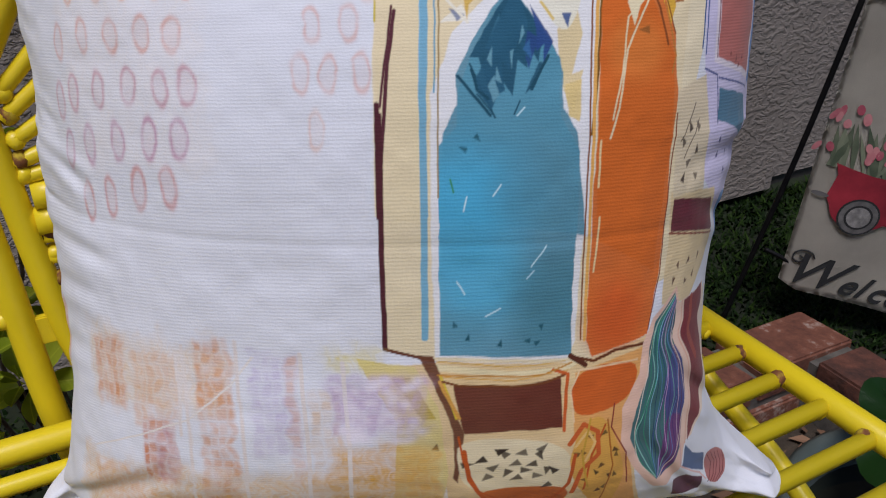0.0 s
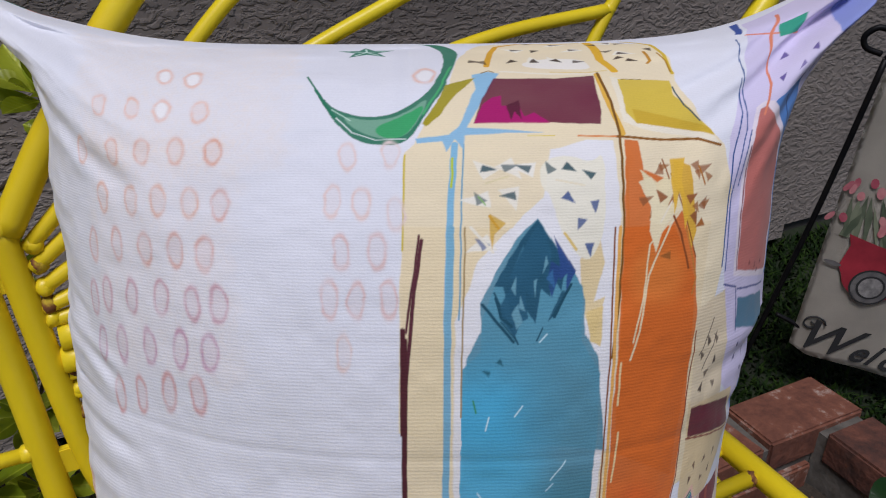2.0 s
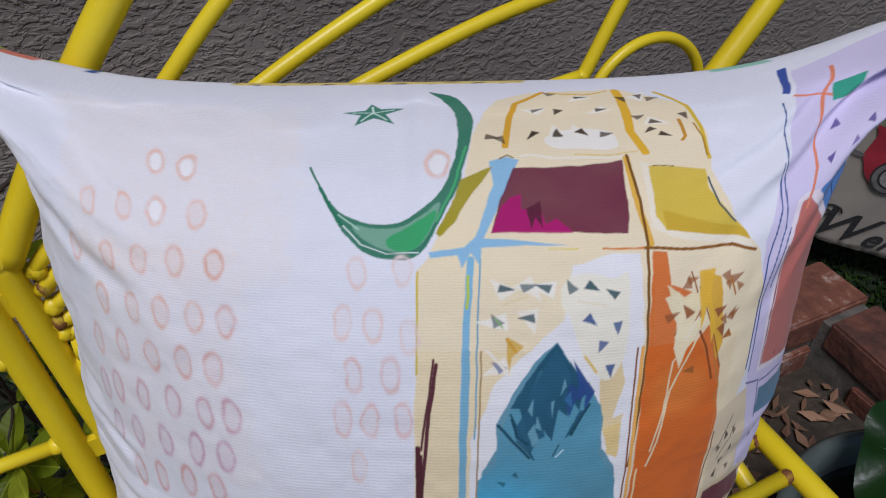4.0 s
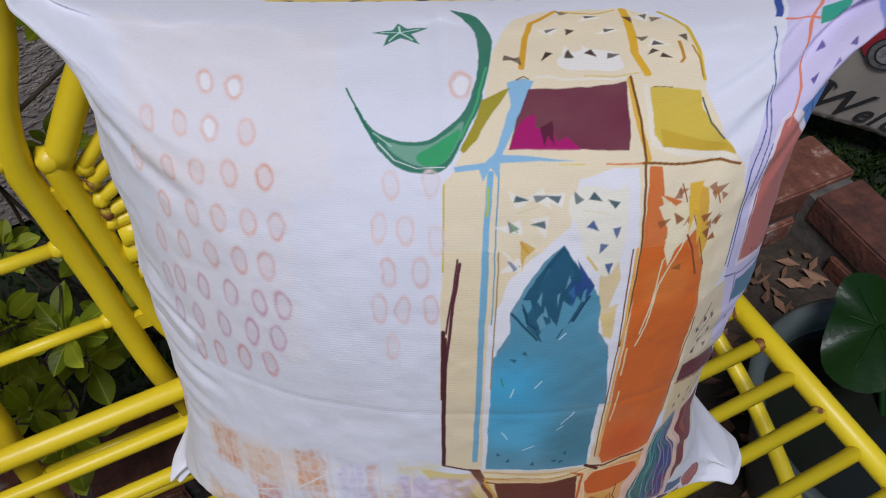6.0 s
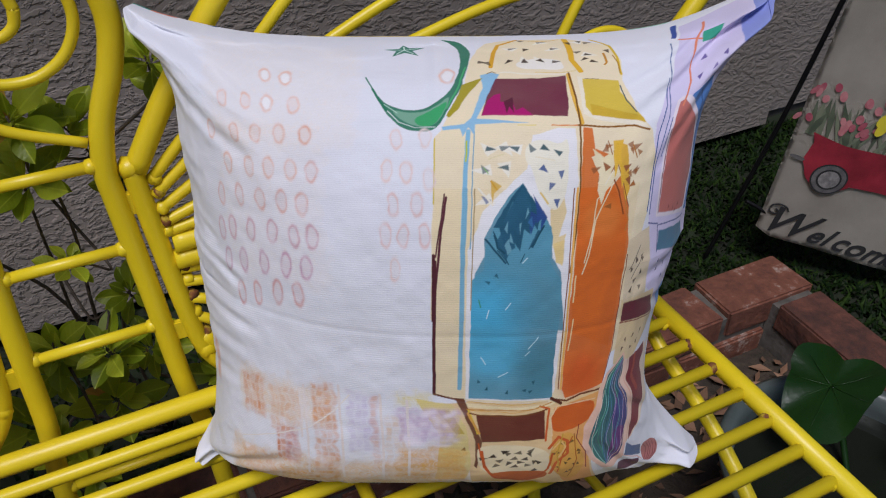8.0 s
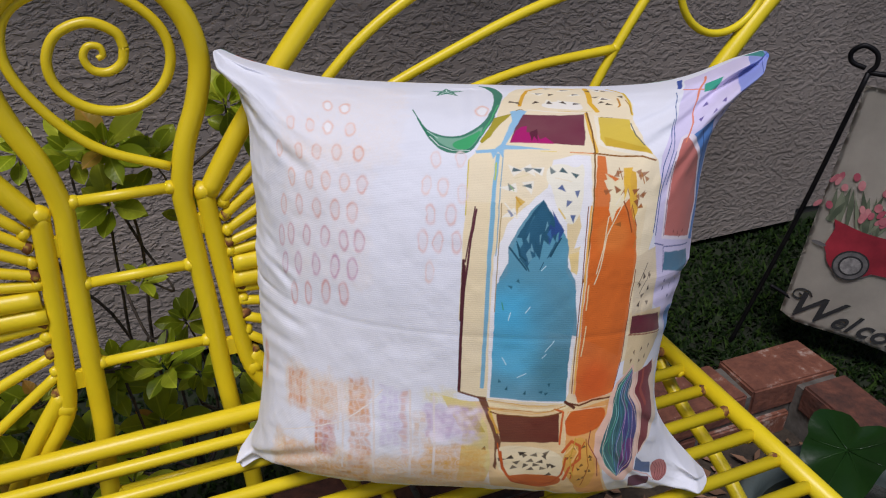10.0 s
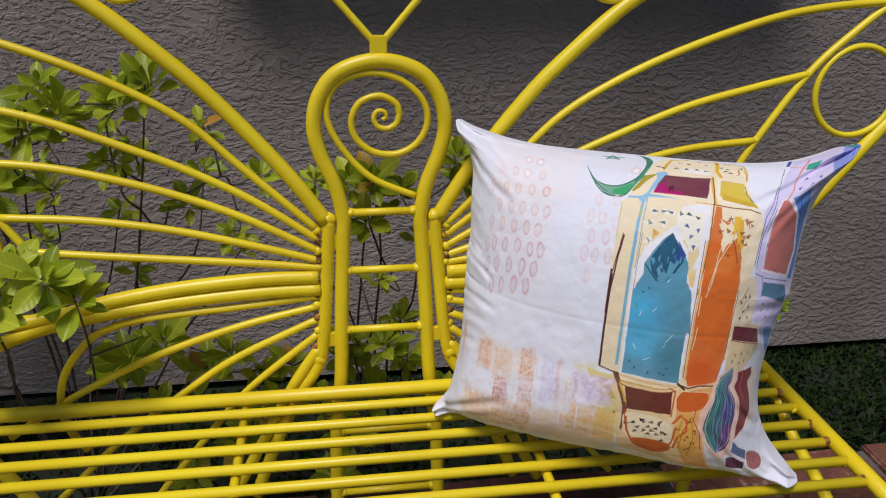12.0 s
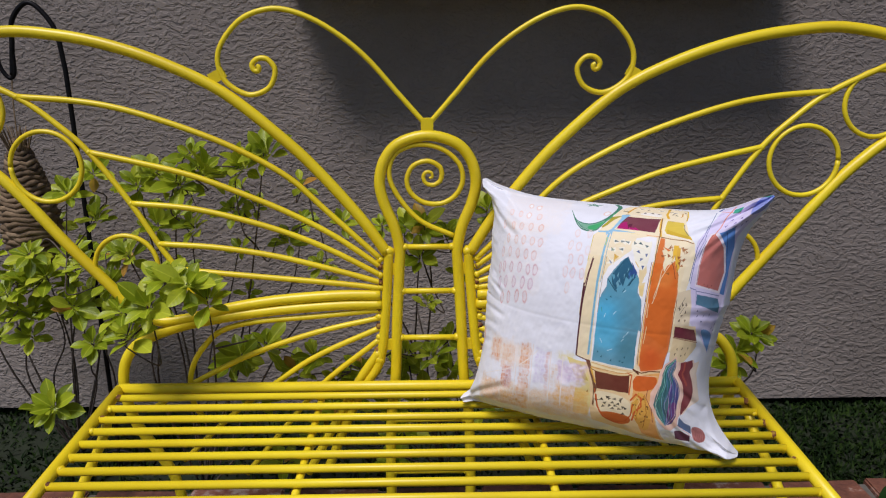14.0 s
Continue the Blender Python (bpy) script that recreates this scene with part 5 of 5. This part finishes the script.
for k in range(30):
    a = nest_rng.uniform(0, 6.28)
    p = Vector((-0.915 + 0.02 * math.cos(a), 0.44 + 0.02 * math.sin(a), 0.82))
    sweep(bm, smooth_line([p, p + Vector((0.01 * math.cos(a), 0.01 * math.sin(a), 0.03)), p + Vector((0.022 * math.cos(a), 0.02 * math.sin(a), nest_rng.uniform(0.04, 0.06)))], 3), 0.0013, 4)
part("woven_body", bm, STRAW, nest)
tube("cord", [(-0.915, 0.44, 0.83), (-0.914, 0.445, 0.92), (-0.910, 0.45, 0.98)], 0.0016, nest, STRAW)


# ---- garden flag ----
flag = thing("garden_flag", "cream welcome flag with red tulip truck on black stand", "garden flag")
tube("stand_pole", [(1.134, 0.364, -0.032), (1.154, 0.344, 0.108), (1.189, 0.309, 0.358), (1.22, 0.278, 0.624)], 0.0048, flag, BLACK)
tube("stand_arm", [(1.22, 0.278, 0.624), (1.284, 0.213, 0.621), (1.384, 0.113, 0.609), (1.464, 0.033, 0.599)], 0.0045, flag, BLACK)
tube("stand_curl", [(1.22, 0.278, 0.624), (1.227, 0.272, 0.639), (1.224, 0.276, 0.659), (1.208, 0.291, 0.669), (1.196, 0.303, 0.656), (1.2, 0.3, 0.639), (1.216, 0.284, 0.631)], 0.0045, flag, BLACK)
tube("stand_brace", [(1.174, 0.324, 0.168), (1.199, 0.298, 0.153), (1.219, 0.28, 0.133)], 0.004, flag, BLACK)
lean = radians(9)
F_O = Vector((1.195, 0.303, 0.104))
F_H = Vector((0.7071, -0.7071, 0))
F_1 = F_H * math.cos(lean) - Vector((0, 0, math.sin(lean)))
F_2 = F_H * math.sin(lean) + Vector((0, 0, math.cos(lean)))
F_N = Vector((-0.7071, -0.7071, 0))


def flag_point(u, v, out=0.0):
    sway = 0.005 * math.sin(16 * u + 5 * v) + 0.004 * math.sin(30 * u - 8 * v + 1)
    return F_O + F_1 * u + F_2 * v + F_N * (sway + out)


LINEN = noisy(material("linen", (0.5, 0.45, 0.36), 0.95), [(0.3, (0.50, 0.455, 0.38)), (0.7, (0.62, 0.57, 0.48))], 14.0, bump=0.4, bump_scale=500, distance=0.001)
bm = bmesh.new()
grid = []
for j in range(41):
    v = 0.5 * j / 40
    row = []
    for i in range(31):
        u = 0.315 * i / 30 - 0.085 * v
        vv = v + (0.012 * (3 - i) / 3 if j == 0 and i < 3 else 0)
        row.append(bm.verts.new(flag_point(u, vv)))
    grid.append(row)
for a, b in zip(grid, grid[1:]):
    for i in range(30):
        bm.faces.new((a[i], a[i + 1], b[i + 1], b[i]))
bmesh.ops.solidify(bm, geom=bm.faces[:], thickness=0.0012)
cloth = part("cloth", bm, LINEN, flag, "cream burlap cloth")
INK = material("black_ink", (0.02, 0.02, 0.02), 0.9)
RED = noisy(material("red_print", (0.3, 0.02, 0.03), 0.85), [(0.3, (0.20, 0.008, 0.018)), (0.7, (0.36, 0.02, 0.035))], 22.0)
GREY = noisy(material("tyre_print", (0.12, 0.11, 0.11), 0.9), [(0.3, (0.07, 0.065, 0.065)), (0.7, (0.17, 0.16, 0.15))], 60.0)
HUB = noisy(material("hub_print", (0.2, 0.19, 0.18), 0.9), [(0.3, (0.10, 0.095, 0.09)), (0.7, (0.33, 0.31, 0.29))], 90.0)
PINK = noisy(material("tulip_print", (0.5, 0.14, 0.16), 0.9), [(0.3, (0.36, 0.06, 0.09)), (0.7, (0.55, 0.22, 0.22))], 80.0, island=0.4)
STEM = noisy(material("stem_print", (0.12, 0.14, 0.08), 0.9), [(0.3, (0.06, 0.08, 0.045)), (0.7, (0.20, 0.22, 0.14))], 40.0, island=0.5)
GOLD = material("flower_yellow", (0.75, 0.62, 0.03), 0.9)


def flag_shape(name, points, mat, parent, out=0.0022):
    """A printed patch, cut fine enough to follow the cloth."""
    bm = bmesh.new()
    f = bm.faces.new([bm.verts.new((u, v, 0)) for u, v in points])
    bmesh.ops.triangulate(bm, faces=[f])
    for _ in range(2):
        long = [e for e in bm.edges if e.calc_length() > 0.02]
        if long:
            bmesh.ops.subdivide_edges(bm, edges=long, cuts=1)
            bmesh.ops.triangulate(bm, faces=[q for q in bm.faces if len(q.verts) > 3])
    for v in bm.verts:
        v.co = flag_point(v.co.x, v.co.y, out)
    return part(name, bm, mat, parent, smooth=False)


def disc(cu, cv, ru, rv, n=26, turn=0.0):
    return [(cu + ru * math.cos(2 * math.pi * k / n) * math.cos(turn) - rv * math.sin(2 * math.pi * k / n) * math.sin(turn),
             cv + ru * math.cos(2 * math.pi * k / n) * math.sin(turn) + rv * math.sin(2 * math.pi * k / n) * math.cos(turn)) for k in range(n)]


fl = random.Random(6)
for k in range(34):
    u, v = fl.uniform(0.0, 0.19), 0.235
    w, h, t = fl.uniform(0.004, 0.007), fl.uniform(0.045, 0.085), fl.uniform(-0.5, 0.5)
    flag_shape("tulip_leaf", [(u - w * 0.4, v), (u + w * 0.4, v), (u + t * h * 0.5 + w, v + h * 0.55), (u + t * h, v + h), (u + t * h * 0.5 - w, v + h * 0.55)], STEM, cloth, 0.0018 + 0.00003 * k)
for k in range(46):
    u, v = fl.uniform(-0.03, 0.2), fl.uniform(0.258, 0.338)
    flag_shape("tulip", disc(u, v, fl.uniform(0.0048, 0.007), fl.uniform(0.0075, 0.0105), 10, fl.uniform(-0.6, 0.6)), PINK, cloth, 0.0030 + 0.00003 * k)
flag_shape("truck_bed", [(0.016, 0.185), (0.02, 0.225), (0.012, 0.243), (0.07, 0.236), (0.14, 0.236), (0.2, 0.245), (0.235, 0.26), (0.24, 0.16), (0.10, 0.155), (0.03, 0.165)], RED, cloth, 0.0044)
flag_shape("fender", disc(0.075, 0.178, 0.05, 0.04), RED, cloth, 0.0050)
flag_shape("tyre", disc(0.075, 0.163, 0.033, 0.033), INK, cloth, 0.0056)
flag_shape("whitewall", disc(0.075, 0.163, 0.030, 0.030), GREY, cloth, 0.0060)
flag_shape("rim", disc(0.075, 0.163, 0.022, 0.022), INK, cloth, 0.0064)
flag_shape("hubcap", disc(0.075, 0.163, 0.0185, 0.0185), HUB, cloth, 0.0068)
flag_shape("bumper", disc(0.006, 0.186, 0.014, 0.004), GREY, cloth, 0.0050)
# discs on the cloth stand in for a yellow flower before the flag
for a, b in ((0.108, 0.302), (0.118, 0.30), (0.112, 0.285)):
    flag_shape("flower_disc", disc(a, b, 0.016, 0.009, 14, a * 40), GOLD, cloth, 0.0074)


def lettering(text, mat, parent, height, u0, v0, shear, step):
    """Words in the built-in font, slanted, laid on the cloth letter by letter."""
    u = u0
    for k, ch in enumerate(text):
        cu = bpy.data.curves.new("letter", "FONT")
        cu.body, cu.size, cu.shear, cu.extrude, cu.offset = ch, height * (1.45 if k == 0 else 1.0), shear, 0.0003, 0.0009
        tmp = bpy.data.objects.new("letter", cu)
        me = bpy.data.meshes.new_from_object(tmp)
        bpy.data.objects.remove(tmp)
        xs = [v.co.x for v in me.vertices]
        width = max(xs) - min(xs)
        for v in me.vertices:
            v.co = flag_point(u + v.co.x - min(xs), v0 + v.co.y - 0.02 * (u - u0), 0.003 + v.co.z)
        me.materials.append(mat)
        ob = new("letter", me)
        ob.parent = parent
        u += width * (0.80 if k == 0 else 0.86) + step
    return u


lettering("Welcome", INK, cloth, 0.059, 0.022, 0.016, 0.42, 0.002)
tube("letter", [flag_point(u, v, 0.003) for u, v in ((0.040, 0.070), (0.034, 0.078), (0.020, 0.080), (0.008, 0.072), (0.007, 0.060), (0.018, 0.056), (0.024, 0.064), (0.016, 0.068))], 0.0016, cloth, INK, per=6, sides=6)


# ---- pot with water and a taro leaf ----
pot = thing("pot", "grey-green glazed pot filled with dark water", "pot")
bm = bmesh.new()
PROFILE = [(0.0, -0.04), (0.10, -0.04), (0.115, 0.02), (0.135, 0.10), (0.15, 0.165), (0.157, 0.19), (0.168, 0.195), (0.17, 0.205), (0.162, 0.21), (0.150, 0.205), (0.145, 0.18), (0.138, 0.12), (0.0, 0.11)]
rings = []
for r, z in PROFILE:
    rings.append([bm.verts.new((0.81 + max(r, 0.0005) * math.cos(a), -0.245 + max(r, 0.0005) * math.sin(a), z)) for a in (2 * math.pi * k / 48 for k in range(48))])
for a, b in zip(rings, rings[1:]):
    for k in range(48):
        bm.faces.new((a[k], a[(k + 1) % 48], b[(k + 1) % 48], b[k]))
part("glazed_body", bm, POT, pot)
bm = bmesh.new()
bmesh.ops.create_circle(bm, cap_ends=True, segments=48, radius=0.144, matrix=Matrix.Translation((0.81, -0.245, 0.17)))
part("water", bm, WATER, pot, "still dark water", False)
taro = thing("taro_plant", "dark green heart-shaped taro leaf growing in the pot", "plant")


def taro_leaf(at, tip_dir, size, tilt, roll):
    bm = bmesh.new()
    rows = []
    for k in range(41):
        th = -math.pi + 2 * math.pi * k / 40
        c = math.cos(th)
        r = 0.50 + 0.32 * max(0, c) ** 3 + 0.20 * max(0, -c) ** 0.7 * (1 - math.exp(-((math.pi - abs(th)) / 0.32) ** 2) * 1.55)
        rows.append([(f * r * size * math.cos(th), f * r * size * math.sin(th) * 0.92, size * (0.05 * f * math.cos(6 * th) * f + 0.10 * f * f * abs(math.sin(th)) - 0.10 * f * f * max(0, c))) for f in (0.02, 0.25, 0.5, 0.75, 1.0)])
    m = Matrix.Translation(at) @ pose(0, 0, 0, 0, 0, math.degrees(math.atan2(tip_dir[1], tip_dir[0]))) @ pose(0, 0, 0, roll, tilt, 0)
    vs = [[bm.verts.new(m @ Vector(p)) for p in row] for row in rows]
    for a, b in zip(vs, vs[1:]):
        for k in range(4):
            bm.faces.new((a[k], b[k], b[k + 1], a[k + 1]))
    bmesh.ops.remove_doubles(bm, verts=bm.verts, dist=0.0002)
    part("leaf_blade", bm, TARO, taro, "dark green heart-shaped blade")
    for th in (0, 0.7, -0.7, 1.4, -1.4, 2.2, -2.2):
        r = 0.5 if th else 0.75
        bm = bmesh.new()
        sweep(bm, [m @ Vector((q * r * size * math.cos(th), q * r * size * math.sin(th) * 0.92, size * (0.05 * q * q * math.cos(6 * th) + 0.10 * q * q * abs(math.sin(th)) - 0.10 * q * q * max(0, math.cos(th))) + 0.0006)) for q in (0.02, 0.3, 0.6, 0.92)], 0.0011, 5, 0.3)
        part("leaf_vein", bm, TARO, taro)
    bm = bmesh.new()
    sweep(bm, smooth_line([Vector(at), Vector(at) + Vector((0.02, -0.02, -0.06)), Vector((0.82, -0.25, 0.15))], 6), 0.0042, 8)
    part("leaf_stalk", bm, TARO, taro)


taro_leaf((0.822, -0.166, 0.282), (-0.90, -0.42), 0.112, 10, 8)
taro_leaf((0.93, -0.30, 0.24), (0.6, -0.8), 0.12, 15, -8)

# unseen ledge high on the wall, above the bench, added to cast shade
bm = bmesh.new()
box(bm, -0.34, 0.86, WALL_Y - 0.19, WALL_Y, 1.172, 1.27, 0.01)
tagged(mesh_object("shade_ledge", bm, STUCCO, False), "unseen stucco ledge added to shade the wall above the bench", "window sill", kind="structure")
